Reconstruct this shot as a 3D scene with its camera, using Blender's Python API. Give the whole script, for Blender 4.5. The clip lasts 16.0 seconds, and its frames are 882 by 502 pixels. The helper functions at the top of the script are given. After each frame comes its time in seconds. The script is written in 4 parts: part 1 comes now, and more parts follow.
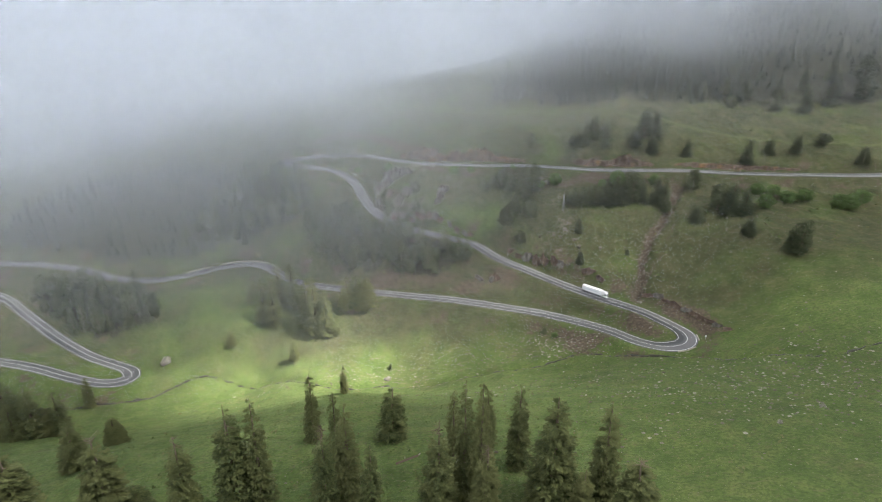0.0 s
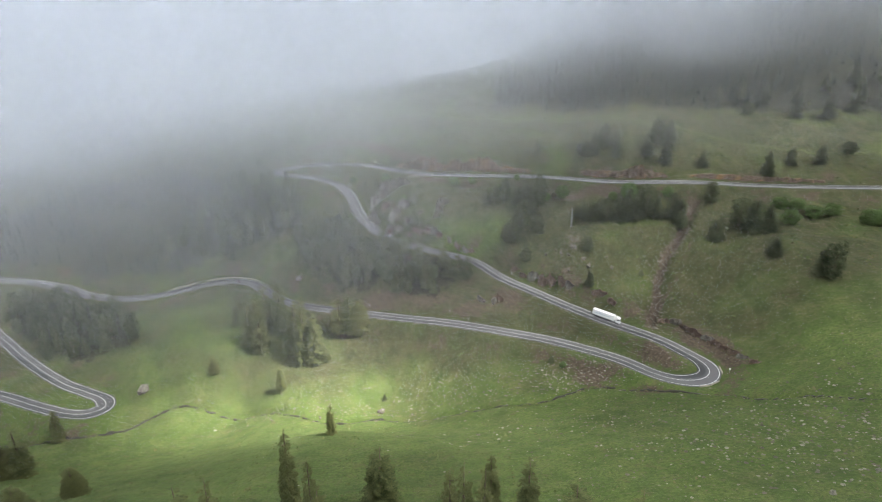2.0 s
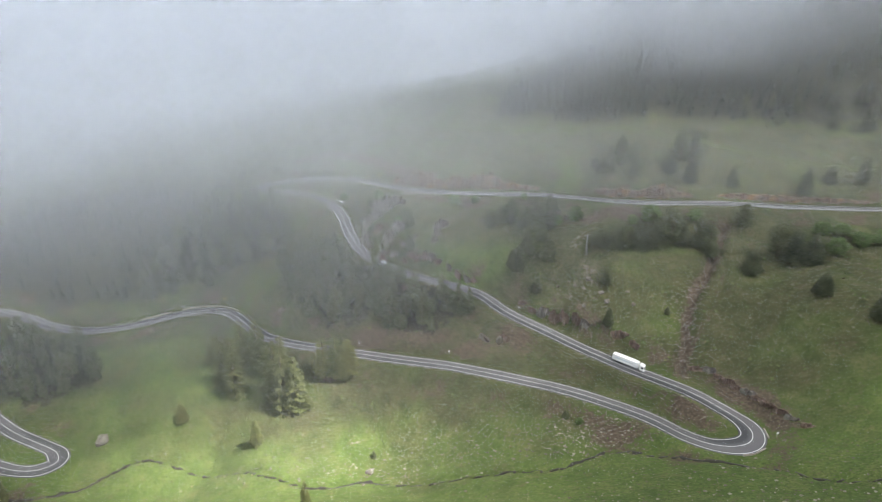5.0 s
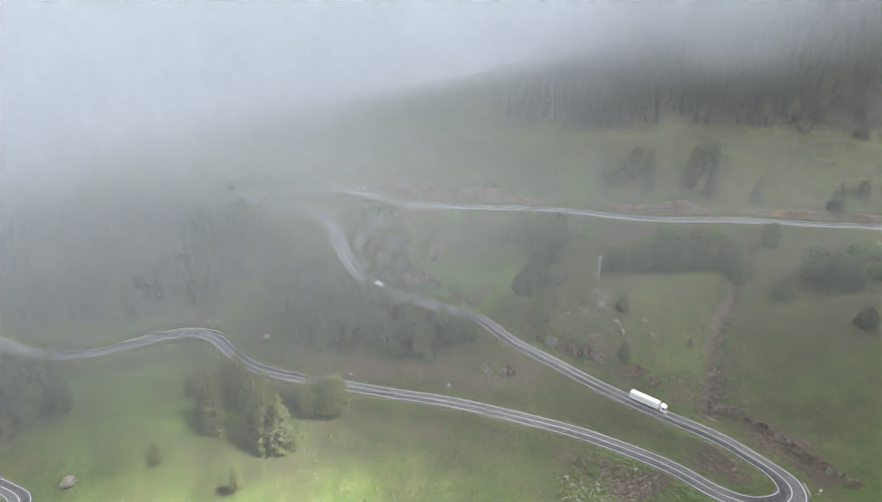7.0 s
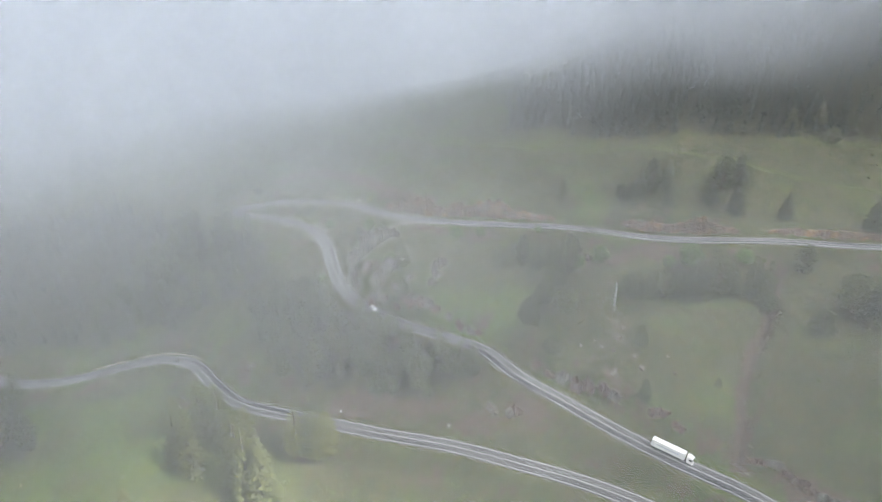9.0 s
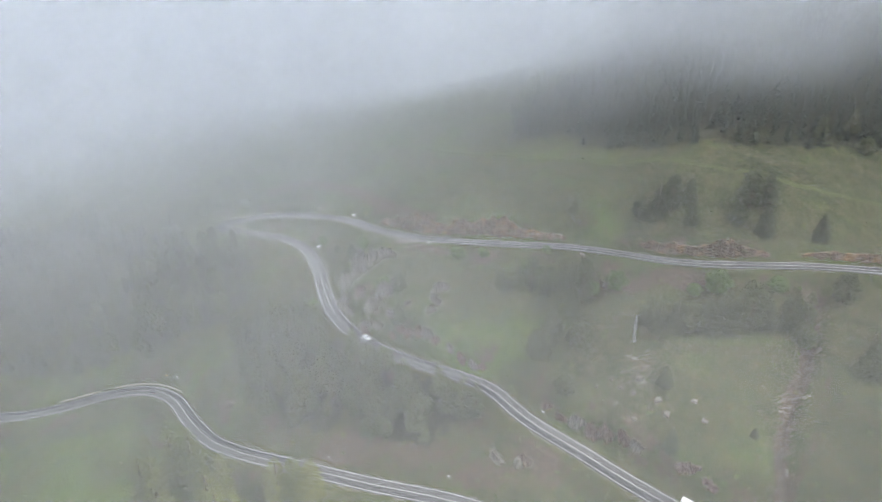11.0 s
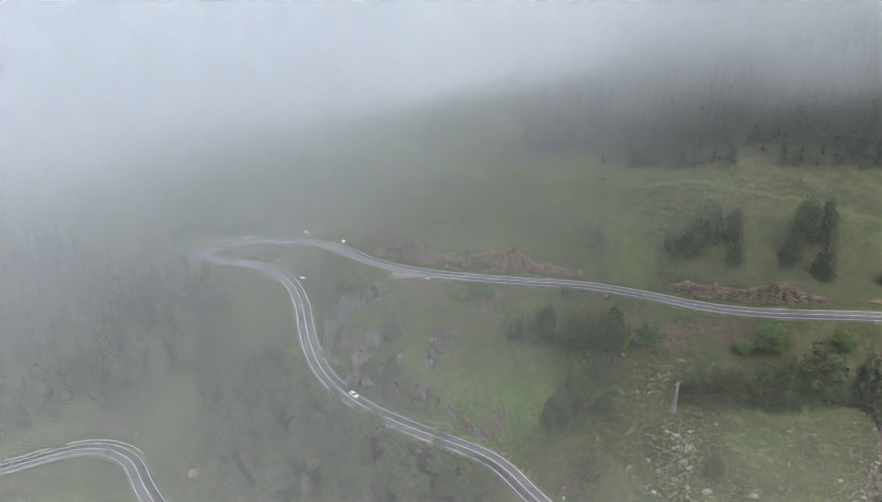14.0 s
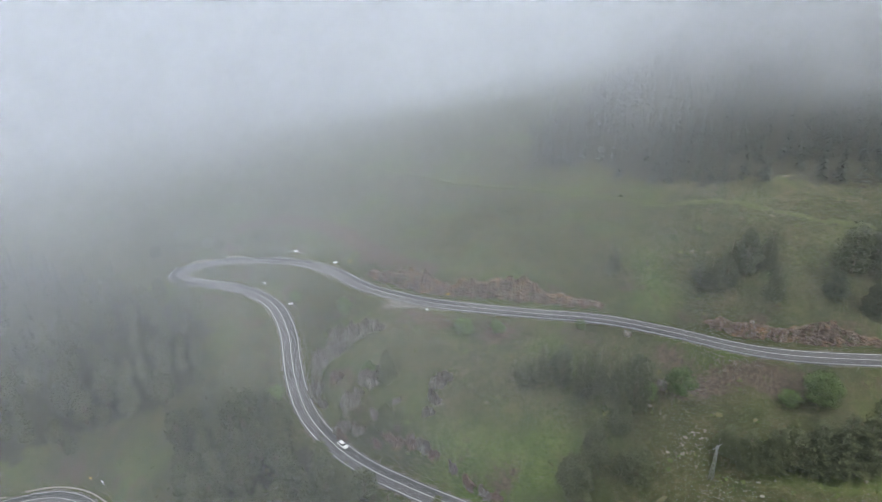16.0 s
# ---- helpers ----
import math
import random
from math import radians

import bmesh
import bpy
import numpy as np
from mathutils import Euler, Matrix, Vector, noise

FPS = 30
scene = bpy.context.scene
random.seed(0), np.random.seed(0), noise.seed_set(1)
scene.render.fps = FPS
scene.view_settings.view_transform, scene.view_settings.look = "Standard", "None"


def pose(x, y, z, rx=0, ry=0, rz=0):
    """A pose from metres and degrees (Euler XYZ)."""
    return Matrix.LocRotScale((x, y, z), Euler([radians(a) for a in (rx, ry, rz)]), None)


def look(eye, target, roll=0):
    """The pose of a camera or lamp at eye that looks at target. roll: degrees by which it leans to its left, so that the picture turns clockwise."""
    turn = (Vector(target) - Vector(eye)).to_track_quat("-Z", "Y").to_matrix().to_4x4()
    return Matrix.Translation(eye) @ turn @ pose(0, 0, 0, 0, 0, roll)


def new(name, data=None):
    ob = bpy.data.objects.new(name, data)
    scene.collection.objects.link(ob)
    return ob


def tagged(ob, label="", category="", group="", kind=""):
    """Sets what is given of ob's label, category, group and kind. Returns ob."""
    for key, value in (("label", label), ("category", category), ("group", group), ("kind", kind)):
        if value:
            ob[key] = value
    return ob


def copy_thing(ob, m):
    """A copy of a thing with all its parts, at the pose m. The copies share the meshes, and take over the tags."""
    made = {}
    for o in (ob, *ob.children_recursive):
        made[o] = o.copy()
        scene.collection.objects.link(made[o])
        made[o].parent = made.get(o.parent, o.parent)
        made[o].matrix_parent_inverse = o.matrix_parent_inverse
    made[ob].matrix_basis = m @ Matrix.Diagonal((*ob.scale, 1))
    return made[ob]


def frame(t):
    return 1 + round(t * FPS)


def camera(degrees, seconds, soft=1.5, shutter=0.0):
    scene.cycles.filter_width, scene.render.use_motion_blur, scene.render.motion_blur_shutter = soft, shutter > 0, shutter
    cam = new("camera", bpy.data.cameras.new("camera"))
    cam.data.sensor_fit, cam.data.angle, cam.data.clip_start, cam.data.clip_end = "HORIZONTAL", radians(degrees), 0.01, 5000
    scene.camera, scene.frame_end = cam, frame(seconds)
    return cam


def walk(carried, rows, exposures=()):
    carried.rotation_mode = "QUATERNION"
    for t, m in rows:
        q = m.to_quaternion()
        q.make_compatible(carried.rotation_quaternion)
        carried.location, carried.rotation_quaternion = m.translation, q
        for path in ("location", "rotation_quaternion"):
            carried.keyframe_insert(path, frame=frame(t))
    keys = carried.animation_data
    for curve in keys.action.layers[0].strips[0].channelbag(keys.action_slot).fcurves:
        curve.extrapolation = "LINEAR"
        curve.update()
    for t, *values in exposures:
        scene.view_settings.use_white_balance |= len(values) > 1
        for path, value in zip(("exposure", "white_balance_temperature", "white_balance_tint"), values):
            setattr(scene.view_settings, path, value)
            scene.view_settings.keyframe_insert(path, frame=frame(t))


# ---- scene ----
# ---- the camera: a level flight at 15 m/s, looking down ahead ----
cam = camera(72.0, 16.0, soft=1.0)
EYE, SPEED = 220.0, 15.0


def flight(t):
    u = t / 16
    x, y, z = -11.2 * (u * u - u), SPEED * (t + 0.60 * (u * u - u) - 0.256 * (u ** 3 - u)), EYE + 2.88 * (u * u - u)
    return pose(x, y, z, 90 - 22.336 + 0.59 * u - 0.935 * u * u, 0.648 * u - 0.73 * u * u, 1.48 + 1.429 * u + 0.135 * u * u)


walk(cam, [(k * 0.5, flight(k * 0.5)) for k in range(33)])

# ---- light: a pale overcast sky, a high sun that breaks through one gap in the cloud ----
TO_SUN = Vector((0.50, -0.20, 0.84)).normalized()
world = bpy.data.worlds.new("sky")
scene.world = world
world.use_nodes = True
wn = world.node_tree.nodes
wn.clear()
sky = wn.new("ShaderNodeTexSky")
sky.sky_type, sky.sun_disc = "NISHITA", False
sky.sun_elevation, sky.sun_rotation = math.asin(TO_SUN.z), math.atan2(TO_SUN.x, TO_SUN.y)
sky.air_density, sky.dust_density, sky.ozone_density = 1.0, 4.0, 1.0
clear, cover, both, wout = wn.new("ShaderNodeBackground"), wn.new("ShaderNodeBackground"), wn.new("ShaderNodeAddShader"), wn.new("ShaderNodeOutputWorld")
clear.inputs["Strength"].default_value = 0.05
cover.inputs["Color"].default_value = (0.80, 0.865, 1.12, 1)
cover.inputs["Strength"].default_value = 0.90
for a, b in ((sky.outputs[0], clear.inputs[0]), (clear.outputs[0], both.inputs[0]), (cover.outputs[0], both.inputs[1]), (both.outputs[0], wout.inputs[0])):
    world.node_tree.links.new(a, b)
sun = new("sun", bpy.data.lights.new("sun", "SUN"))
sun.data.energy, sun.data.angle, sun.data.color = 17.0, radians(2.0), (1.0, 0.96, 0.90)
sun.matrix_world = look(TO_SUN * 900, (0, 0, 0))
scene.cycles.transparent_max_bounces = 40


# ---- materials ----
class Nodes:
    """A node material and a few shorthands to fill it."""

    def __init__(self, name, rough=0.9, metal=0.0):
        self.mat = bpy.data.materials.new(name)
        self.mat.use_nodes = True
        self.tree = self.mat.node_tree
        self.bsdf = self.tree.nodes["Principled BSDF"]
        self.bsdf.inputs["Roughness"].default_value = rough
        self.bsdf.inputs["Metallic"].default_value = metal
        self.bsdf.inputs["Specular IOR Level"].default_value = 0.25
        self.coord = self.tree.nodes.new("ShaderNodeTexCoord")

    def link(self, a, b):
        self.tree.links.new(a, b)

    def noise(self, scale, detail=4.0, rough=0.6, stretch=None, source="Object"):
        n = self.tree.nodes.new("ShaderNodeTexNoise")
        n.inputs["Scale"].default_value, n.inputs["Detail"].default_value, n.inputs["Roughness"].default_value = scale, detail, rough
        if stretch:
            m = self.tree.nodes.new("ShaderNodeMapping")
            m.inputs["Scale"].default_value = stretch
            self.link(self.coord.outputs[source], m.inputs["Vector"])
            self.link(m.outputs[0], n.inputs["Vector"])
        else:
            self.link(self.coord.outputs[source], n.inputs["Vector"])
        return n.outputs["Fac"]

    def ramp(self, fac, stops):
        r = self.tree.nodes.new("ShaderNodeValToRGB")
        e = r.color_ramp.elements
        while len(e) < len(stops):
            e.new(0.5)
        for el, (p, c) in zip(e, stops):
            el.position = p
            el.color = (c, c, c, 1) if isinstance(c, (int, float)) else (*c, 1)
        self.link(fac, r.inputs[0])
        return r.outputs[0]

    def mix(self, fac, a, b, how="MIX"):
        m = self.tree.nodes.new("ShaderNodeMix")
        m.data_type, m.blend_type = "RGBA", how
        for s, v in ((m.inputs[0], fac), (m.inputs[6], a), (m.inputs[7], b)):
            if isinstance(v, tuple):
                s.default_value = (*v, 1)
            elif isinstance(v, (int, float)):
                s.default_value = v
            else:
                self.link(v, s)
        return m.outputs[2]

    def math(self, op, a, b=0.0):
        m = self.tree.nodes.new("ShaderNodeMath")
        m.operation = op
        for s, v in zip(m.inputs, (a, b)):
            if isinstance(v, (int, float)):
                s.default_value = v
            else:
                self.link(v, s)
        return m.outputs[0]

    def attr(self, name):
        a = self.tree.nodes.new("ShaderNodeAttribute")
        a.attribute_name = name
        return a.outputs["Fac"]

    def per_object(self):
        return self.tree.nodes.new("ShaderNodeObjectInfo").outputs["Random"]

    def per_island(self):
        return self.tree.nodes.new("ShaderNodeNewGeometry").outputs["Random Per Island"]

    def colour(self, c):
        if isinstance(c, tuple):
            self.bsdf.inputs["Base Color"].default_value = (*c, 1)
        else:
            self.link(c, self.bsdf.inputs["Base Color"])
        return self

    def bump(self, height, strength=0.5, distance=0.1):
        b = self.tree.nodes.new("ShaderNodeBump")
        b.inputs["Strength"].default_value, b.inputs["Distance"].default_value = strength, distance
        self.link(height, b.inputs["Height"])
        self.link(b.outputs[0], self.bsdf.inputs["Normal"])
        return self


def grass_material():
    n = Nodes("mountain_pasture", 0.95)
    broad, patch, fine, grain = n.noise(0.018, 3), n.noise(0.11, 5, 0.65), n.noise(0.9, 5, 0.7), n.noise(5.0, 3, 0.7)
    lush = n.ramp(patch, [(0.3, (0.051, 0.083, 0.018)), (0.5, (0.077, 0.114, 0.027)), (0.72, (0.110, 0.133, 0.040))])
    # olive-brown slope grass, set darker than the meadow grass
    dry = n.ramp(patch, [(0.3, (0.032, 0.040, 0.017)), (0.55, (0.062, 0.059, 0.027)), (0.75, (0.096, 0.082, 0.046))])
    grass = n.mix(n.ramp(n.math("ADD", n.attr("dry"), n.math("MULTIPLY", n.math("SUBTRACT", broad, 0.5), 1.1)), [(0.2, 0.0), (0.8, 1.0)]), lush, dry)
    grass = n.mix(n.ramp(fine, [(0.42, 0.0), (0.66, 0.85)]), grass, (0.036, 0.054, 0.015))
    steps = n.noise(0.55, 5, 0.7, (0.5, 1.6, 1.0))
    grass = n.mix(n.ramp(steps, [(0.54, 0.0), (0.70, 0.6)]), grass, (0.120, 0.114, 0.058))
    grass = n.mix(n.ramp(n.noise(0.24, 5, 0.7), [(0.56, 0.0), (0.72, 0.55)]), grass, (0.092, 0.070, 0.044))
    earth = n.ramp(fine, [(0.3, (0.040, 0.032, 0.023)), (0.5, (0.072, 0.055, 0.039)), (0.62, (0.108, 0.082, 0.060)), (0.75, (0.19, 0.16, 0.13))])
    worn = n.math("ADD", n.attr("earth"), n.math("MULTIPLY", n.math("SUBTRACT", n.noise(0.35, 6, 0.8), 0.5), 2.1))
    all_ = n.mix(n.ramp(worn, [(0.38, 0.0), (0.72, 1.0)]), grass, earth)
    # ground inside the wood outlines, darker than the open grass
    all_ = n.mix(n.ramp(n.math("ADD", n.attr("forest_floor"), n.math("MULTIPLY", n.math("SUBTRACT", fine, 0.5), 1.4)), [(0.45, 0.0), (0.8, 0.85)]), all_, (0.032, 0.032, 0.019))
    gravel = n.ramp(grain, [(0.3, (0.10, 0.092, 0.084)), (0.7, (0.21, 0.195, 0.18))])
    all_ = n.mix(n.ramp(n.math("ADD", n.attr("gravel"), n.math("MULTIPLY", n.math("SUBTRACT", fine, 0.5), 0.8)), [(0.4, 0.0), (0.65, 0.9)]), all_, gravel)
    all_ = n.mix(n.ramp(n.noise(2.2, 2, 0.5), [(0.67, 0.0), (0.73, 0.6)]), all_, (0.22, 0.20, 0.155))
    return n.colour(all_).bump(n.math("ADD", fine, n.math("MULTIPLY", grain, 0.4)), 0.9, 0.35).mat


def rock_material(name, dark, mid, light, stain):
    n = Nodes(name, 0.92)
    big, cracks, fine = n.noise(0.16, 5, 0.65), n.noise(0.7, 6, 0.75, (1.0, 1.0, 0.28)), n.noise(3.5, 5, 0.7)
    c = n.ramp(cracks, [(0.30, dark), (0.5, mid), (0.72, light)])
    c = n.mix(n.ramp(big, [(0.52, 0.0), (0.68, 0.75)]), c, stain)
    c = n.mix(n.ramp(n.noise(0.5, 5, 0.7), [(0.52, 0.0), (0.66, 0.8)]), c, (0.062, 0.084, 0.030))
    return n.colour(c).bump(n.math("ADD", cracks, n.math("MULTIPLY", fine, 0.3)), 1.0, 0.6).mat


def needle_material(name, dark, light, tip):
    n = Nodes(name, 0.85)
    c = n.mix(n.ramp(n.per_island(), [(0.1, 0.0), (0.9, 1.0)]), dark, light)
    c = n.mix(n.ramp(n.per_object(), [(0.0, 0.0), (1.0, 0.7)]), c, tip)
    c = n.mix(n.ramp(n.noise(1.4, 3), [(0.4, 0.0), (0.75, 0.5)]), c, tip)
    c = n.mix(n.ramp(n.noise(0.13, 3, 0.7), [(0.42, 0.0), (0.68, 0.55)]), c, tuple(1.35 * v for v in tip))
    return n.colour(c).mat


def plain_material(name, colour, rough=0.5, metal=0.0, wear=0.25, scale=2.0):
    n = Nodes(name, rough, metal)
    dirty = tuple(v * 0.55 for v in colour)
    return n.colour(n.mix(n.math("MULTIPLY", n.ramp(n.noise(scale, 5, 0.7), [(0.4, 0.0), (0.8, 1.0)]), wear), colour, dirty)).mat


def asphalt_material():
    n = Nodes("asphalt", 0.75)
    wear, grain, lane = n.noise(0.05, 4, 0.6), n.noise(9.0, 3, 0.7), n.attr("lane")
    c = n.ramp(n.math("ADD", n.math("MULTIPLY", wear, 0.6), n.math("MULTIPLY", grain, 0.25)), [(0.25, (0.070, 0.070, 0.073)), (0.6, (0.122, 0.121, 0.125))])
    c = n.mix(n.math("MULTIPLY", lane, 0.92), c, (0.042, 0.043, 0.048))
    return n.colour(c).bump(grain, 0.3, 0.02).mat


def mist_material(name, most, forward=0.5):
    n = Nodes(name, 1.0)
    t = n.tree
    out = t.nodes["Material Output"]
    t.nodes.remove(n.bsdf)
    gap, white, through_, lit, mixed = (t.nodes.new("ShaderNode" + k) for k in ("BsdfTransparent", "BsdfDiffuse", "BsdfTranslucent", "MixShader", "MixShader"))
    for b in (white, through_):
        b.inputs["Color"].default_value = (0.85, 0.882, 0.945, 1)
    wisps = n.ramp(n.math("ADD", n.math("MULTIPLY", n.noise(0.010, 4, 0.55), 0.7), n.math("MULTIPLY", n.noise(0.03, 4, 0.6), 0.3)), [(0.32, 0.45), (0.68, 1.45)])
    fac = n.math("SUBTRACT", 1.0, n.math("POWER", 2.71828, n.math("MULTIPLY", n.math("MULTIPLY", n.attr("veil"), wisps), -1.0)))
    fac = n.math("MINIMUM", fac, most)
    lit.inputs[0].default_value = forward
    n.link(white.outputs[0], lit.inputs[1])
    n.link(through_.outputs[0], lit.inputs[2])
    n.link(fac, mixed.inputs[0])
    n.link(gap.outputs[0], mixed.inputs[1])
    n.link(lit.outputs[0], mixed.inputs[2])
    n.link(mixed.outputs[0], out.inputs["Surface"])
    return n.mat


GRASS, ASPHALT = grass_material(), asphalt_material()
MIST, THICK_MIST = mist_material("mist", 0.235), mist_material("thick_mist", 1.0)
CLOUD = mist_material("cloud", 1.0, 0.30)
RED_ROCK = rock_material("red_rock", (0.055, 0.039, 0.031), (0.125, 0.090, 0.072), (0.25, 0.198, 0.160), (0.26, 0.150, 0.075))
GREY_ROCK = rock_material("grey_rock", (0.060, 0.054, 0.046), (0.145, 0.133, 0.115), (0.28, 0.262, 0.235), (0.165, 0.115, 0.086))
NEEDLES = needle_material("spruce_needles", (0.024, 0.038, 0.013), (0.076, 0.094, 0.030), (0.102, 0.106, 0.038))
PINES = needle_material("pine_needles", (0.020, 0.031, 0.015), (0.054, 0.069, 0.031), (0.086, 0.097, 0.045))
LEAVES = needle_material("fresh_leaves", (0.040, 0.070, 0.019), (0.078, 0.128, 0.038), (0.098, 0.142, 0.048))
DULL_LEAVES = needle_material("grey_green_leaves", (0.032, 0.046, 0.020), (0.070, 0.092, 0.042), (0.085, 0.100, 0.050))
BARK = plain_material("bark", (0.13, 0.10, 0.075), 0.95, 0, 0.6, 3)
DEADWOOD = plain_material("bleached_wood", (0.26, 0.24, 0.205), 0.9, 0, 0.5, 3)
WHITE = plain_material("white_paint", (0.80, 0.80, 0.80), 0.45, 0, 0.12, 1.2)
LINE = plain_material("road_paint", (0.66, 0.66, 0.65), 0.7, 0, 0.35, 0.6)
GLASS = plain_material("dark_glass", (0.02, 0.025, 0.03), 0.08, 0, 0.0)
RUBBER = plain_material("rubber", (0.025, 0.025, 0.026), 0.85, 0, 0.3)
STEEL = plain_material("galvanised_steel", (0.42, 0.43, 0.44), 0.5, 0.7, 0.3)
GREY = plain_material("grey_plastic", (0.13, 0.13, 0.14), 0.6, 0, 0.3)
STONE = plain_material("pale_stone", (0.33, 0.30, 0.26), 0.9, 0, 0.55, 1.5)


def stones_material():
    n = Nodes("field_stones", 0.95)
    c = n.ramp(n.per_island(), [(0.0, (0.075, 0.067, 0.054)), (0.6, (0.150, 0.134, 0.112)), (1.0, (0.27, 0.25, 0.215))])
    return n.colour(n.mix(n.ramp(n.noise(2.5, 4), [(0.45, 0.0), (0.75, 0.6)]), c, (0.075, 0.075, 0.045))).mat


def tuft_material():
    n = Nodes("grass_tufts", 0.95)
    return n.colour(n.ramp(n.per_island(), [(0.0, (0.050, 0.074, 0.022)), (0.45, (0.072, 0.098, 0.029)), (0.75, (0.110, 0.122, 0.046)), (1.0, (0.120, 0.102, 0.058))])).mat


FIELD_STONES, TUFTS = stones_material(), tuft_material()
FOREST = needle_material("forest_needles", (0.020, 0.028, 0.019), (0.033, 0.042, 0.026), (0.038, 0.046, 0.030))
TRODDEN = plain_material("trodden_grass", (0.080, 0.098, 0.038), 0.95, 0, 0.5, 0.3)
MUD = plain_material("wet_mud", (0.026, 0.024, 0.019), 0.45, 0, 0.6, 0.8)
YELLOW = plain_material("yellow_sign", (0.75, 0.52, 0.10), 0.5, 0, 0.2)
RED = plain_material("red_lamp", (0.5, 0.03, 0.02), 0.4, 0, 0.1)
BLUE = plain_material("faded_blue_print", (0.30, 0.38, 0.52), 0.6, 0, 0.2)



# ---- the lie of the land: road lines and known heights (metres; the eye flies at 220) ----
UPPER_ROAD = [(330, 408, 112), (260, 408, 111), (195, 411, 111), (155, 414, 112), (113, 417, 111), (93, 423, 110), (74, 436, 108),
              (52, 448, 106), (27, 454, 104.5), (1, 460, 103.3), (-20, 466, 102.5), (-46.5, 482.3, 100.5), (-63, 499.7, 99),
              (-79.8, 512, 97.5), (-96.2, 518.7, 96), (-111.3, 521.5, 95), (-126.2, 521, 94), (-139.6, 517, 92.5)]
MIDDLE_ROAD = [(-147.5, 512, 91.3), (-144, 506.5, 90.6), (-135, 504.2, 90), (-120.2, 502.9, 89), (-105.1, 499.4, 87.5), (-91.1, 489.4, 85.5),
               (-80.0, 470.7, 83), (-73.4, 452.5, 80.5), (-66.7, 436, 78.5), (-58.7, 421.8, 76.5), (-46.9, 409.3, 74.5),
               (-33.9, 400.2, 73), (-16, 392, 71.5), (4, 384, 70), (14, 378, 69), (22, 369, 67.3), (30, 360, 66.2), (46, 346, 65)]
LOWER_ROAD = [(60, 332.5, 64.3), (79.6, 315.7, 63.5), (101.7, 299.9, 62.5), (110.8, 289.8, 62), (117.5, 281.4, 61.3), (120, 275, 60.7), (117.5, 269.6, 60),
              (112, 267.8, 59.4), (103.7, 269, 58.5), (94.5, 275.3, 57.5), (85.7, 285.9, 56.5), (75.6, 295.1, 55.5), (52.6, 311.1, 53.5),
              (26.3, 324, 51.5), (-2.4, 336.1, 49.5), (-33.1, 344.6, 48), (-66.3, 355.8, 45.7), (-89.5, 363.5, 44.3), (-104, 370.5, 43.2), (-111, 375.7, 42.6)]
VALLEY_ROAD = [(-124.4, 388.9, 41.3), (-131.7, 397.6, 40.4), (-140.6, 406.9, 39.2), (-153.1, 414, 37.6), (-165.8, 416.7, 35.8), (-179, 415, 33.8), (-190.5, 410.6, 32.2),
               (-202, 406.6, 30.8), (-214, 403, 29.8), (-226, 400.8, 29.5), (-240, 400, 30), (-258, 404, 30.5), (-276, 412, 31), (-300, 420, 31), (-345, 430, 29), (-385, 433, 25),
               (-400, 423, 21), (-385, 412, 17), (-343, 402, 14.5), (-302, 373, 13.5), (-264, 345, 13), (-232, 325, 12.5), (-212, 316.5, 12),
               (-199, 311, 11.5), (-194, 304.5, 11), (-200, 299, 10.7), (-212, 298.5, 10.4), (-234, 305, 10), (-260, 314, 10), (-290, 321, 10), (-350, 333, 10)]
MEADOW = [(121, 168, 97), (85, 159, 96), (-20, 173, 79), (92, 214, 78), (121, 219, 78), (-141, 202, 48), (-54, 249, 42), (143, 232, 80),
          (43, 273, 46), (-25, 290, 20), (-121, 310, 8), (-175, 298, 5), (-230, 286, 3), (-240, 225, 25), (0, 90, 100), (120, 80, 118), (-150, 90, 78),
          (-94, 305, 22), (-138, 324, 21), (-59, 262, 30), (-300, 150, 40), (210, 200, 98), (260, 260, 105), (200, 120, 118), (-330, 270, 6)]
SLOPES = [(98, 296, 70), (143, 388, 101), (77, 358, 87), (140, 322, 80), (176, 302, 95), (163, 326, 97), (23, 347, 59), (-10, 410, 89), (-48, 438, 95),
          (-30, 425, 94), (59, 411, 104), (70, 418, 102), (57, 478, 120), (100, 448, 123), (-176, 440, 53), (-132, 433, 61), (-184, 383, 31),
          (-99, 387, 57), (200, 330, 100), (260, 330, 98), (-40, 372, 58), (40, 395, 90), (110, 360, 93), (-90, 335, 31), (10, 470, 112),
          (-20, 315, 33), (-230, 440, 45)]
HEIGHTS = [(107, 503, 141), (141, 495, 146), (98, 550, 143), (-15, 600, 145), (0, 530, 123), (200, 560, 158), (165, 675, 216), (144, 722, 188), (200, 720, 258),
           (291, 640, 216), (300, 720, 290), (300, 500, 142), (300, 440, 124), (436, 600, 190), (430, 700, 262), (420, 800, 320), (250, 800, 285), (60, 780, 150), (0, 700, 140), (-110, 720, 122),
           (-240, 620, 102), (-150, 600, 112), (-250, 520, 70), (-340, 560, 60), (-330, 480, 50), (-200, 490, 68), (-450, 700, 60), (-420, 400, 20),
           (430, 300, 110), (450, 450, 130)]


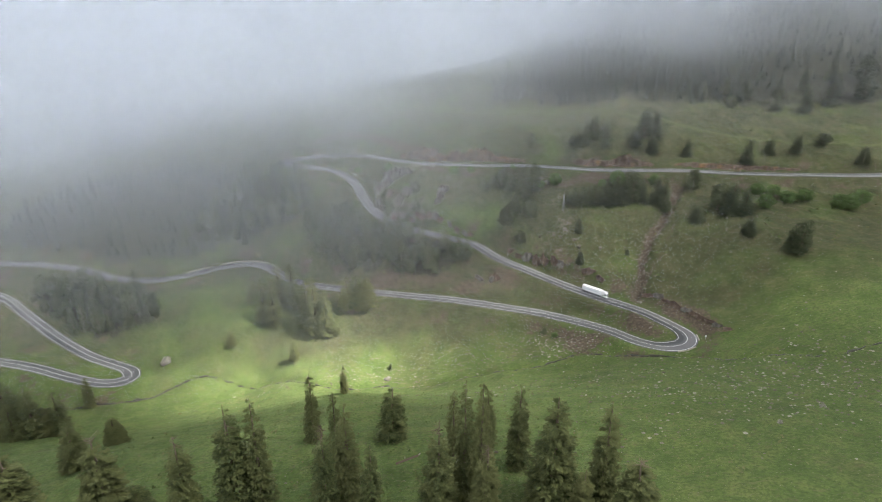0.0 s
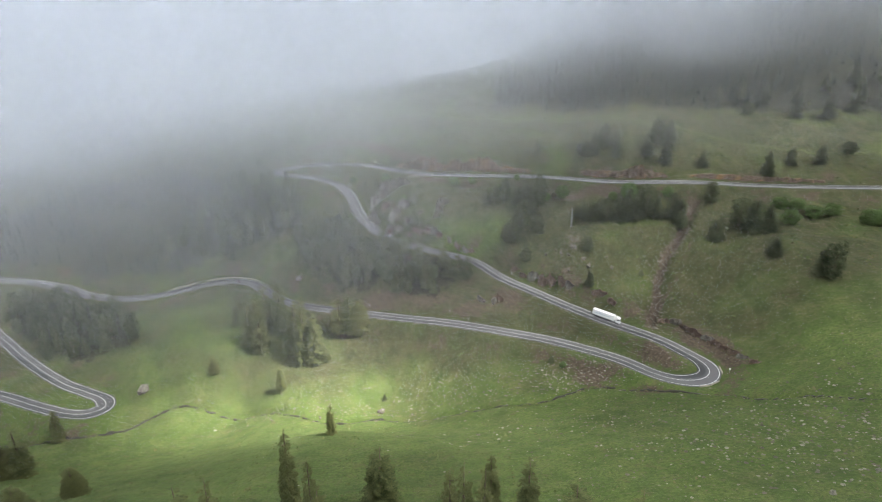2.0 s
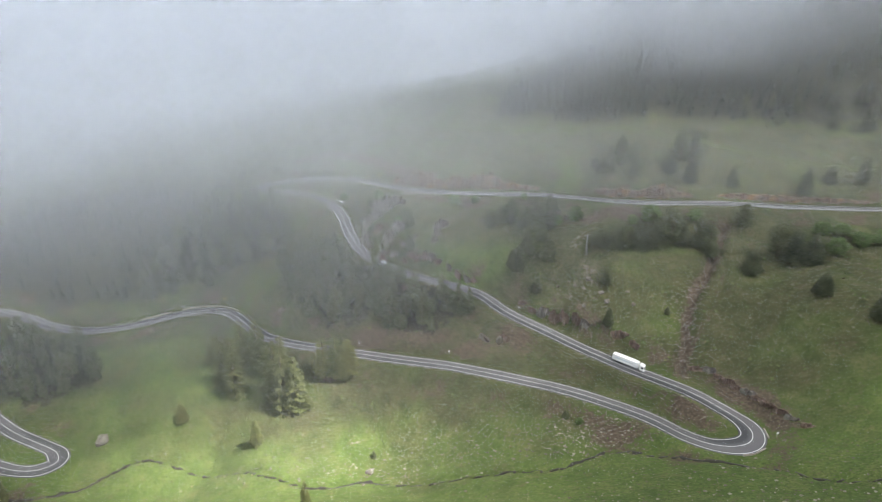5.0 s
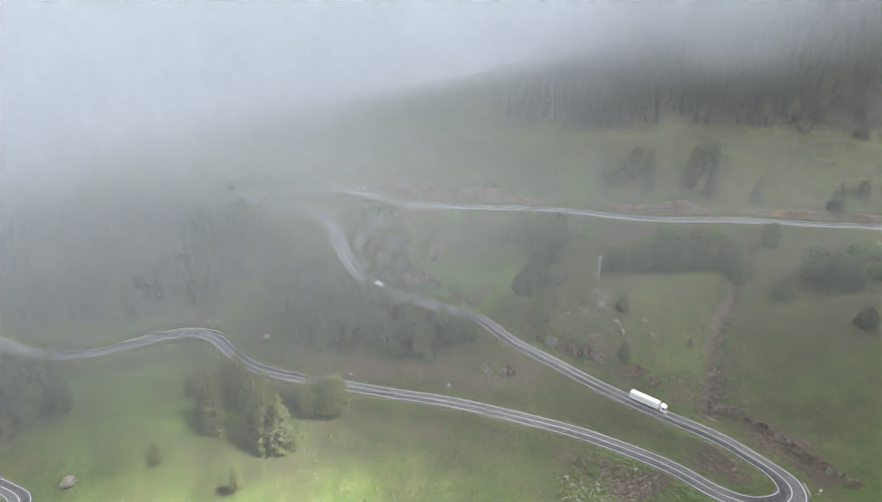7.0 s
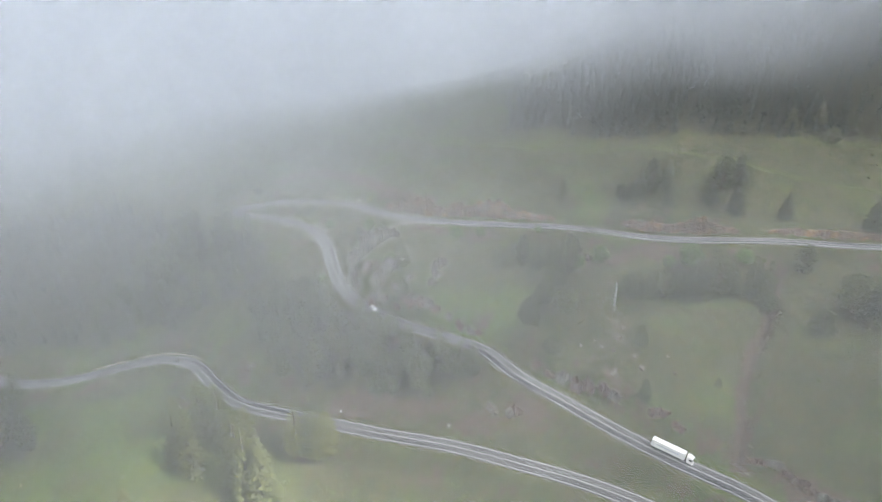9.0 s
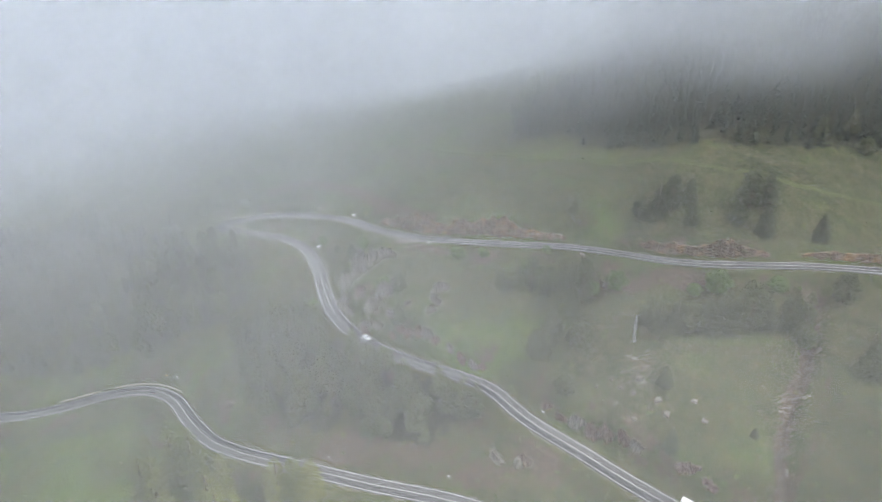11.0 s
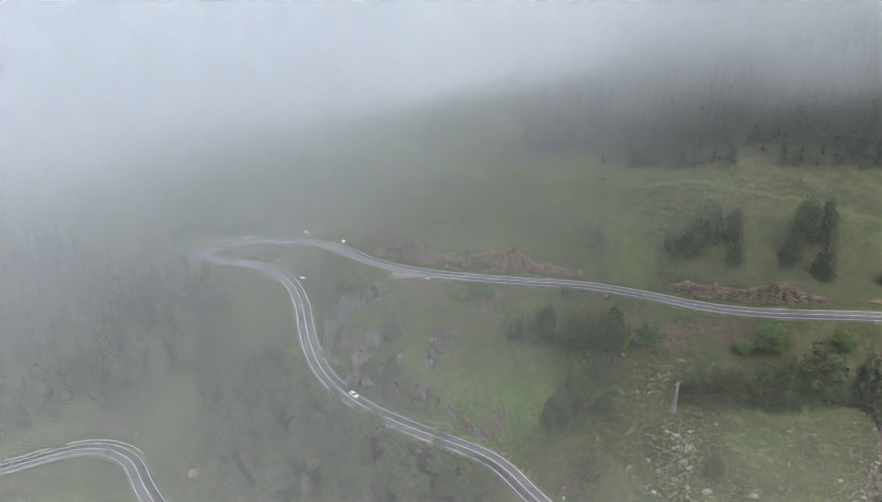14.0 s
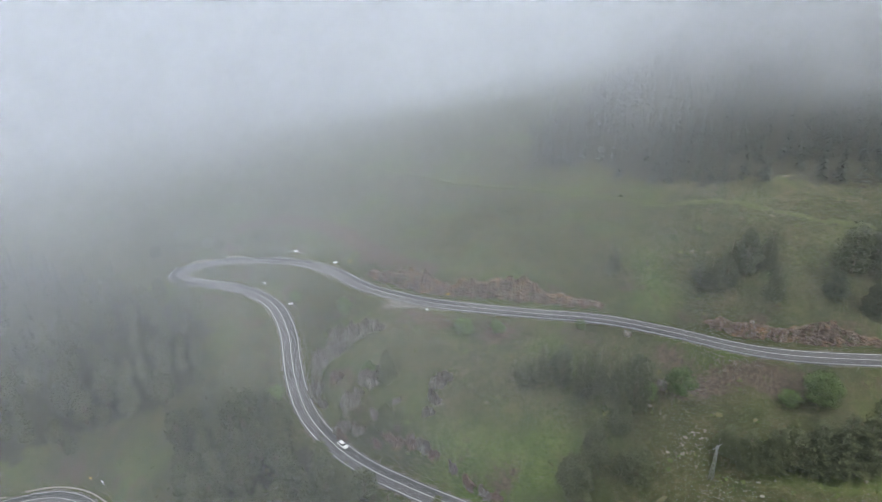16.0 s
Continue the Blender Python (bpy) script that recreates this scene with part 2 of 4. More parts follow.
def spline(points, step=1.5):
    """A smooth line through the points, sampled about every step metres."""
    p = np.array(points, float)
    p = np.vstack([2 * p[0] - p[1], p, 2 * p[-1] - p[-2]])
    out = []
    for a, b, c, d in zip(p[:-3], p[1:-2], p[2:-1], p[3:]):
        n = max(2, int(np.linalg.norm(c - b) / step))
        u = (np.arange(n) / n)[:, None]
        out.append(b + 0.5 * u * (c - a) + u * u * (a - 2.5 * b + 2 * c - 0.5 * d) + u ** 3 * (1.5 * (b - c) + 0.5 * (d - a)))
    return np.vstack(out + [p[-2:-1]])


ROAD = spline(UPPER_ROAD + MIDDLE_ROAD + LOWER_ROAD + VALLEY_ROAD)
for _ in range(6):
    ROAD[1:-1] = 0.25 * ROAD[:-2] + 0.5 * ROAD[1:-1] + 0.25 * ROAD[2:]


def tps(r2):
    return 0.5 * r2 * np.log(r2 + 1e-9)


KNOWN = np.array([p for p in UPPER_ROAD + MIDDLE_ROAD + LOWER_ROAD + VALLEY_ROAD + MEADOW + SLOPES + HEIGHTS], float)
KXY, KZ = KNOWN[:, :2] / 100.0, KNOWN[:, 2]
_n = len(KXY)
_a = np.zeros((_n + 3, _n + 3))
_a[:_n, :_n] = tps(((KXY[:, None] - KXY[None]) ** 2).sum(2)) + 0.0025 * np.eye(_n)
_a[:_n, _n], _a[:_n, _n + 1:], _a[_n, :_n], _a[_n + 1:, :_n] = 1, KXY, 1, KXY.T
WEIGHTS = np.linalg.solve(_a, np.r_[KZ, 0, 0, 0])


def smooth(a, b, v):
    t = np.clip((v - a) / (b - a), 0, 1)
    return t * t * (3 - 2 * t)


def waves(x, y, size, seed, octaves=4):
    """Cheap uneven relief: sums of turned sine waves."""
    r = np.random.RandomState(seed)
    out, amp = np.zeros_like(x), 1.0
    for k in range(octaves):
        for _ in range(4):
            a, ph, f = r.uniform(0, 2 * np.pi), r.uniform(0, 2 * np.pi), 2 * np.pi / size * r.uniform(0.7, 1.4)
            u = f * (x * np.cos(a) + y * np.sin(a)) + ph
            out += amp * np.sin(u + 1.3 * np.sin(0.61 * f * (y * np.cos(a) - x * np.sin(a)) + 2.1 * ph)) / 4
        size, amp = size * 0.47, amp * 0.52
    return out


def near_line(x, y, line, reach=40.0):
    """Distance to a line of points and the index of its nearest point (far points: the reach)."""
    d, i = np.full(x.shape, reach), np.zeros(x.shape, int)
    lo, hi = line[:, :2].min(0) - reach, line[:, :2].max(0) + reach
    todo = np.nonzero((x > lo[0]) & (x < hi[0]) & (y > lo[1]) & (y < hi[1]))[0]
    for s in range(0, len(todo), 20000):
        k = todo[s:s + 20000]
        q = (x[k, None] - line[None, :, 0]) ** 2 + (y[k, None] - line[None, :, 1]) ** 2
        j = q.argmin(1)
        d[k], i[k] = np.minimum(np.sqrt(q[np.arange(len(k)), j]), reach), j
    return d, i


def base_height(x, y):
    """The bare lie of the land, without roads; far out it levels into rolling country."""
    shape = x.shape
    x, y = x.ravel().astype(float), y.ravel().astype(float)
    cx, cy = np.clip(x, -430, 430), np.clip(y, 40, 800)
    z = np.zeros_like(x)
    for s in range(0, len(x), 20000):
        k = slice(s, s + 20000)
        q = np.stack([cx[k], cy[k]], 1) / 100.0
        z[k] = tps(((q[:, None] - KXY[None]) ** 2).sum(2)) @ WEIGHTS[:_n] + WEIGHTS[_n] + q @ WEIGHTS[_n + 1:]
    out = np.hypot(x - cx, y - cy)
    far = 70 + 45 * np.exp(-(((x - 150) / 130) ** 2 + ((y - 1250) / 200) ** 2)) + 12 * waves(x, y, 900, 5, 2) + 270 * np.exp(-(((x - 520) / 330) ** 2 + ((y - 1000) / 330) ** 2))
    k = smooth(0, 500, out)
    z = z * (1 - k) + far * k
    return z.reshape(shape)


STREAM = spline([(230, 225, 0), (177, 223, 0), (155, 219, 0), (142, 229, 0), (126, 238, 0), (118, 251, 0), (96, 262, 0), (68, 276, 0), (52, 272, 0), (41, 269, 0), (19, 274, 0),
                 (-8, 280, 0), (-37, 287, 0), (-58, 280, 0), (-78, 285, 0), (-108, 298, 0), (-139, 307, 0), (-158, 308, 0), (-171, 301, 0), (-181, 292, 0),
                 (-196, 285, 0), (-222, 282, 0), (-300, 280, 0)])
GULLY = spline([(150, 398, 0), (142, 386, 0), (131, 365, 0), (120, 351, 0), (112, 337, 0), (109, 326, 0), (103, 312, 0)])
SIDE_GULLY = spline([(137, 360, 0), (127, 343, 0), (119, 333, 0), (111, 324, 0)])
CART_TRACK = spline([(-137, 664, 0), (-75, 596, 0), (-18, 556, 0), (27, 538, 0), (59, 521, 0), (82, 506, 0), (106, 495, 0), (127, 479, 0), (160, 468, 0), (220, 452, 0), (320, 440, 0)], 3)
LOW_TRACK = spline([(40, 388, 0), (59, 384, 0), (86, 372, 0), (110, 369, 0), (136, 370, 0)], 3)
SCAR = spline([(-128, 548, 0), (-105, 551, 0), (-84, 541, 0), (-66, 530, 0), (-50, 512, 0), (-36, 497, 0), (-18, 485, 0)], 3)
HALF = 4.0
# outlines of the woods
WOOD_BELOW_BEND = [(-112, 421), (-98, 436), (-80, 434), (-70, 420), (-46, 398), (-14, 385), (8, 374), (5, 368), (-18, 359), (-26, 364), (-43, 374), (-56, 368), (-76, 376), (-90, 380)]
WOOD_LEFT = [(-215, 424), (-150, 437), (-126, 437), (-112, 444), (-120, 480), (-166, 500), (-200, 490)]
WOOD_FAR_LEFT = [(-263, 416), (-217, 424), (-202, 492), (-170, 505), (-250, 545), (-340, 560), (-400, 520), (-374, 452), (-291, 437)]
WOOD_LOW = [(-316, 404), (-274, 400), (-226, 387), (-199, 356), (-230, 340), (-258, 354), (-290, 376)]
MOUNTAIN_WOOD = [(26, 552), (62, 560), (83, 530), (112, 508), (150, 500), (215, 508), (300, 505), (430, 520), (430, 700), (330, 740), (186, 745), (130, 742), (90, 690), (60, 640), (39, 593)]


def in_outline(x, y, poly):
    hit = np.zeros(x.shape, bool)
    for (x0, y0), (x1, y1) in zip(poly, poly[1:] + poly[:1]):
        if y0 != y1:
            hit ^= ((y0 > y) != (y1 > y)) & (x < (x1 - x0) * (y - y0) / (y1 - y0) + x0)
    return hit


def land(x, y, masks=False):
    """The height of the ground; with masks also how dry, earthy and gravelly it is."""
    shape = x.shape
    x, y = x.ravel().astype(float), y.ravel().astype(float)
    z = base_height(x, y)
    d, i = near_line(x, y, ROAD)
    away = smooth(6, 14, d)
    relief = 1.1 * waves(x, y, 34, 11, 4) + 0.5 * waves(x, y, 9, 12, 3)
    steep = smooth(330, 380, y) * smooth(-120, -90, x) * (1 - smooth(500, 540, y))
    z = z + away * relief * (0.55 + 0.8 * steep)
    k = smooth(HALF + 0.9, HALF + 8.0, d)
    z = (ROAD[i, 2] - 0.22) * (1 - k) + z * k
    gd, _ = near_line(x, y, GULLY)
    sd, _ = near_line(x, y, SIDE_GULLY)
    wob = 1 + 0.35 * waves(x, y, 11, 21, 3)
    z = z - away * (5.6 * np.exp(-(gd / (3.0 * wob)) ** 2) + 1.5 * np.exp(-(sd / (2.0 * wob)) ** 2))
    td, _ = near_line(x, y, STREAM)
    z = z - away * 2.2 * np.exp(-(td / 1.8) ** 2)
    if not masks:
        return z.reshape(shape)
    up = base_height(x, y) - ROAD[i, 2]
    blot = waves(x, y, 26, 31, 4)
    earth = 1.25 * np.exp(-(gd / (2.7 * wob)) ** 2) + 0.6 * np.exp(-(sd / (1.8 * wob)) ** 2) + 0.38 * np.exp(-(td / (1.8 * wob)) ** 2)
    earth = earth + 0.62 * smooth(6, 8, d) * (1 - smooth(13, 24, d)) * (0.55 + 0.7 * blot) * smooth(-0.5, 1.5, np.abs(up))
    earth = earth + 0.10 * smooth(0.3, 0.9, blot) * smooth(300, 330, y)
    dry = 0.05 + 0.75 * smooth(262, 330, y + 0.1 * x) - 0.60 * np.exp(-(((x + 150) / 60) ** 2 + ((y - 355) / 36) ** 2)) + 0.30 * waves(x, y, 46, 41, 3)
    for cx_, cy_, rx, ry, k in ((-35, 359, 44, 9, 0.55), (72, 284, 20, 7, 0.6), (103, 287, 15, 8, 0.45), (68, 408, 26, 9, 0.4), (120, 300, 9, 12, 0.55), (130, 282, 7, 12, 0.55), (20, 345, 26, 9, 0.35), (84, 411, 22, 6, 0.5), (-20, 448, 30, 7, 0.35), (0, 432, 16, 8, 0.25)):
        earth = earth + k * np.exp(-(((x - cx_) / rx) ** 2 + ((y - cy_) / ry) ** 2))
    scar, _ = near_line(x, y, SCAR)
    earth = earth + 1.05 * np.exp(-(scar / 4.6) ** 2)
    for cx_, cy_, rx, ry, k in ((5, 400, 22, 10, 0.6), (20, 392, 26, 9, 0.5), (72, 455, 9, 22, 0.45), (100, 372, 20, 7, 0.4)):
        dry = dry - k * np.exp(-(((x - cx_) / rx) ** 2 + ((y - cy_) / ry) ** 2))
    cd, _ = near_line(x, y, CART_TRACK)
    ld, _ = near_line(x, y, LOW_TRACK)
    gravel = 0.66 * (1 - smooth(HALF + 0.3, HALF + 1.6, d))
    gravel = gravel + 0.75 * np.exp(-(((x + 28) / 13) ** 2 + ((y - 463.5) / 5) ** 2))
    dry = dry + 0.6 * np.exp(-(ld / 2.0) ** 2)
    forest_floor = np.zeros_like(x)
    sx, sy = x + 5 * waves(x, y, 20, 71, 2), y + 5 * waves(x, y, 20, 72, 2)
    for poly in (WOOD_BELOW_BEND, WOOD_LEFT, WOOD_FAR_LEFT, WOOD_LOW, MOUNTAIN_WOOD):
        forest_floor[in_outline(sx, sy, poly)] = 1.0
    return z, dry, earth, gravel, forest_floor


def height(x, y):
    return float(land(np.array([x]), np.array([y]))[0])


def mesh_object(name, verts, faces, material, smooth_shading=True, parent=None):
    me = bpy.data.meshes.new(name)
    me.from_pydata([tuple(v) for v in verts] if not isinstance(verts, np.ndarray) else verts.tolist(), [], faces if isinstance(faces, list) else faces.tolist())
    me.materials.append(material)
    if smooth_shading:
        me.polygons.foreach_set("use_smooth", np.ones(len(me.polygons), bool))
    me.update()
    ob = new(name, me)
    if parent:
        ob.parent = parent
    return ob


def grid_faces(nx, ny):
    i = (np.arange(ny - 1)[:, None] * nx + np.arange(nx - 1)[None]).ravel()
    return np.stack([i, i + 1, i + 1 + nx, i + nx], 1)


def outward(start, step, growth, end):
    out, v = [], start
    while abs(v) < abs(end):
        v, step = v + step, step * growth
        out.append(v)
    return out


xs = np.array(sorted(outward(-430, -3, 1.22, -4500)) + list(np.arange(-430, 431, 2.2)) + outward(431, 3, 1.22, 4500))
ys = np.array(sorted(outward(60, -3, 1.22, -4000)) + list(np.arange(60, 600, 2.2)) + list(np.arange(600, 800, 5.0)) + outward(800, 6, 1.2, 4800))
gx, gy = np.meshgrid(xs, ys)
gz, dry, earth, gravel, forest_floor = land(gx, gy, True)
ground = mesh_object("ground", np.stack([gx.ravel(), gy.ravel(), gz.ravel()], 1), grid_faces(len(xs), len(ys)), GRASS)
for key, values in (("dry", dry), ("earth", earth), ("gravel", gravel), ("forest_floor", forest_floor)):
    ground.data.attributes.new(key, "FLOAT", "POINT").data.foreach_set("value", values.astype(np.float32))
tagged(ground, "steep green mountain pasture with bare earth and gullies", "ground", kind="structure")

# ---- the road, one winding strip with painted lines ----
tangent = np.gradient(ROAD[:, :2], axis=0)
tangent /= np.linalg.norm(tangent, axis=1)[:, None]
LEFT = np.stack([-tangent[:, 1], tangent[:, 0]], 1)
bend = np.abs(np.cross(np.gradient(tangent, axis=0), tangent))
for _ in range(30):
    bend[1:-1] = 0.25 * bend[:-2] + 0.5 * bend[1:-1] + 0.25 * bend[2:]
WIDE = 1 + 0.32 * smooth(0.05, 0.16, bend)


def strip(name, offsets, drop, material, lift=0.0, parent=None, stretch=(0, None), wide=True):
    """A ribbon along the road through the offsets to its left, each with its drop."""
    a, b = stretch
    p, l, w = ROAD[a:b], LEFT[a:b], (WIDE[a:b] if wide else np.ones(len(ROAD[a:b])))
    v = np.stack([np.column_stack([p[:, :2] + l * (o * w)[:, None], p[:, 2] + lift - dz]) for o, dz in zip(offsets, drop)], 1)
    return mesh_object(name, v.reshape(-1, 3), grid_faces(len(offsets), len(p)), material, True, parent)


road = strip("road", [-4.0, -3.95, -3.2, -1.6, 0, 1.6, 3.2, 3.95, 4.0], [0.5, 0.07, 0.05, 0.02, 0, 0.02, 0.05, 0.07, 0.5], ASPHALT)
lane = np.zeros((len(ROAD), 9))
patches = 0.5 + 0.5 * np.sin(np.arange(len(ROAD)) / 37.0) + 0.4 * np.sin(np.arange(len(ROAD)) / 13.0 + 2)
lane[:, 1:4] = smooth(0.35, 0.75, patches)[:, None] * [0.7, 1, 1]
lane[:, 5:8] = smooth(0.55, 0.95, 1 - patches)[:, None] * [1, 1, 0.7] * 0.6
road.data.attributes.new("lane", "FLOAT", "POINT").data.foreach_set("value", lane.ravel().astype(np.float32))
tagged(road, "winding two-lane grey asphalt mountain road with white lines", "road", kind="structure")
for name, o in (("edge_line", -3.3), ("edge_line", 3.3), ("centre_line", 0.0)):
    strip(name, [o - 0.085, o + 0.085], [0.045 if o else 0.0] * 2, LINE, 0.03, road)

# ---- mist: thin drifting veils, one behind another, that thicken with height and distance ----


def mist_density(x, y, z, h):
    """Extinction per metre at a place h metres above the ground."""
    left, right = smooth(-60, -270, x), smooth(-50, 150, x)
    d = (0.0005 + 0.0012 * smooth(300, 420, y)) * (1 - 0.74 * right)
    d = d + 0.0011 * smooth(30, -120, x) * smooth(240, 370, y)
    d = d + 0.0042 * left * smooth(385, 470, y) * smooth(10, 75, h)
    d = d + 0.0038 * smooth(455, 640, y) * (1 - 0.55 * right)
    d = d + 0.0130 * smooth(45, 205, h) * smooth(335, 570, y) * (1 - 0.90 * right)
    d = d + 0.0095 * smooth(540, 690, y) * smooth(120, -90, x)
    d = d + 0.0215 * right * smooth(470, 590, y) * smooth(150, 235, z) * (1 - 0.80 * smooth(180, 310, x))
    d = d + 0.0500 * smooth(780, 980, y)
    return d * np.where(y > 760, smooth(-40, 0, h), smooth(0, 30, h))


VEILS = [215 + 30 * k for k in range(13)] + [608, 643, 680, 720, 765, 815, 870, 930, 1050]
for y0, y1 in zip(VEILS, VEILS[1:] + [1350]):
    vx = np.linspace(-0.95 * y0 - 60, 0.95 * y0 + 60, 56)
    vz = np.linspace(-20, 330 if y0 > 300 else 205, 44)
    mx, mz = np.meshgrid(vx, vz)
    my = y0 + 10 * np.sin(mx / 90 + y0) + 5 * np.sin(mx / 37) - 0.00012 * mx ** 2
    h = mz - base_height(mx, my)
    tau = mist_density(mx, my, mz, h) * (y1 - y0)
    if y0 < 300:
        tau = tau * (1 - smooth(135, 185, mz))
    tau = tau * (1 - smooth(0.86, 1.0, np.abs(mx) / (0.95 * y0 + 60)))
    alpha = tau.ravel()
    faces = grid_faces(56, 44)
    faces = faces[(alpha[faces].max(1) > 0.004)]
    veil = mesh_object("mist", np.stack([mx.ravel(), my.ravel(), mz.ravel()], 1), faces, THICK_MIST if y0 > 900 else MIST)
    veil.data.attributes.new("veil", "FLOAT", "POINT").data.foreach_set("value", alpha.astype(np.float32))
    tagged(veil, "thin grey veil of drifting mountain mist", "mist", "mist veils", "stuff")

# thin mist sheets added just under the flight to haze its middle part
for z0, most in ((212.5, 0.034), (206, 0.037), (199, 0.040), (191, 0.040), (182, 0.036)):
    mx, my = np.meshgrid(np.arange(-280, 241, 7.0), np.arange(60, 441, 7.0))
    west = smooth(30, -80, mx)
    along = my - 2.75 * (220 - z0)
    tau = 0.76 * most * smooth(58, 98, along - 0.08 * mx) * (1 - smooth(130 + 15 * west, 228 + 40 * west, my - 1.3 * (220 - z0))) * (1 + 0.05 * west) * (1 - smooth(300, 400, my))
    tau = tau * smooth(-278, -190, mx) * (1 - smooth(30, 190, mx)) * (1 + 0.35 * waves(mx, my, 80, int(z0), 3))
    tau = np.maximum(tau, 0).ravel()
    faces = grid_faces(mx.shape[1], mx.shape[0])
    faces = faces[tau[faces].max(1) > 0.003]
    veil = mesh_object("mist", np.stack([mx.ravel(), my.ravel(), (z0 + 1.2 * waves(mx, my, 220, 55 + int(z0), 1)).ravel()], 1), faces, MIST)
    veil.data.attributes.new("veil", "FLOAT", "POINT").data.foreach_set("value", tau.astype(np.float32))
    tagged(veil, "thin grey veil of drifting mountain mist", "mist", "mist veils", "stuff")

# ---- an added cloud deck, high out of view; its gap lets sun onto the meadow ----
DECK = 470.0
spot = Vector((-88, 294, 22)) + TO_SUN * ((DECK - 22) / TO_SUN.z)
cx, cy = np.meshgrid(np.arange(-1500, 1501, 25.0), np.arange(-1500, 1801, 25.0))
r = np.hypot((cx - spot.x) / 1.5, cy - spot.y) + 9 * waves(cx, cy, 60, 51, 2)
cover_ = 3.0 * smooth(26, 100, r) * (0.93 + 0.07 * waves(cx, cy, 240, 52, 3))
deck = mesh_object("cloud_deck", np.stack([cx.ravel(), cy.ravel(), (DECK + 14 * waves(cx, cy, 300, 53, 3)).ravel()], 1), grid_faces(cx.shape[1], cx.shape[0]), CLOUD)
deck.data.attributes.new("veil", "FLOAT", "POINT").data.foreach_set("value", cover_.ravel().astype(np.float32))
tagged(deck, "low grey cloud layer with one gap for the sun", "cloud", kind="stuff")

# ---- the brook: a dark narrow run of water and mud in its ditch ----
run = np.array([p for p in STREAM if -262 < p[0] < 225])
turn_ = np.gradient(run[:, :2], axis=0)
turn_ /= np.linalg.norm(turn_, axis=1)[:, None]
side_ = np.stack([-turn_[:, 1], turn_[:, 0]], 1)
half_ = 0.55 + 0.35 * waves(run[:, 0], run[:, 1], 9, 61, 3)
shift_ = 0.7 * waves(run[:, 0], run[:, 1], 14, 62, 2)
bed = []
for o in (-1.0, -0.6, 0.6, 1.0):
    q = run[:, :2] + side_ * (shift_ + o * np.maximum(half_ + 0.25 * waves(run[:, 0], run[:, 1], 5, 64, 2), 0.28) * 1.25)[:, None]
    bed.append(np.column_stack([q, land(q[:, 0], q[:, 1]) + (0.6 if abs(o) < 0.9 else 0.0)]))
brook = mesh_object("brook", np.stack(bed, 1).reshape(-1, 3), grid_faces(4, len(run)), MUD)
tagged(brook, "narrow dark brook running through the pasture", "brook", kind="structure")

# ---- the cart track over the hill, trodden pale grass ----
way = CART_TRACK
turn_ = np.gradient(way[:, :2], axis=0)
turn_ /= np.linalg.norm(turn_, axis=1)[:, None]
side_ = np.stack([-turn_[:, 1], turn_[:, 0]], 1)
bed = []
for o in (-1.5, -0.8, 0.8, 1.5):
    q = way[:, :2] + side_ * (o + 0.5 * waves(way[:, 0], way[:, 1], 15, 63, 2))[:, None]
    bed.append(np.column_stack([q, land(q[:, 0], q[:, 1]) + (0.4 if abs(o) < 1 else -0.15)]))
track = mesh_object("cart_track", np.stack(bed, 1).reshape(-1, 3), grid_faces(4, len(way)), TRODDEN)
tagged(track, "pale grassy cart track crossing the hillside", "track", kind="structure")


# ---- trees ----


def quads(centres, along, across):
    """Small four-cornered leaf faces about the centres."""
    v = np.stack([centres - along - across * 0.55, centres - along * 0.2 + across * -1.0, centres + along, centres - along * 0.2 + across], 1)
    n = len(centres)
    f = np.arange(4 * n).reshape(n, 4)
    return v.reshape(-1, 3), f


def tapered(points, radii, sides=7):
    """A tapered tube through the points."""
    p, out = np.array(points, float), []
    a = np.linspace(0, 2 * np.pi, sides, endpoint=False)
    for q, r_ in zip(p, radii):
        out.append(np.column_stack([q[0] + r_ * np.cos(a), q[1] + r_ * np.sin(a), np.full(sides, q[2])]))
    v = np.vstack(out)
    f = []
    for k in range(len(p) - 1):
        for s in range(sides):
            f.append((k * sides + s, k * sides + (s + 1) % sides, (k + 1) * sides + (s + 1) % sides, (k + 1) * sides + s))
    return v, f


def limb(start, end, r0, r1, sides=4):
    """A thin limb between two places."""
    s, e = Vector(start), Vector(end)
    q = (e - s).to_track_quat("Z", "Y").to_matrix()
    v = []
    for c, r_ in ((s, r0), (e, r1)):
        for k in range(sides):
            a = 2 * math.pi * k / sides
            v.append(tuple(c + q @ Vector((r_ * math.cos(a), r_ * math.sin(a), 0))))
    return np.array(v), [(k, (k + 1) % sides, sides + (k + 1) % sides, sides + k) for k in range(sides)]


def joined(pieces):
    vs, fs, n = [], [], 0
    for v, f in pieces:
        vs.append(np.asarray(v))
        fs += [tuple(int(i) + n for i in q) for q in f]
        n += len(v)
    return np.vstack(vs), fs


def hidden_pattern(ob):
    """Takes a pattern tree out of the scene once its copies stand."""
    for o in (*ob.children_recursive, ob):
        bpy.data.objects.remove(o)


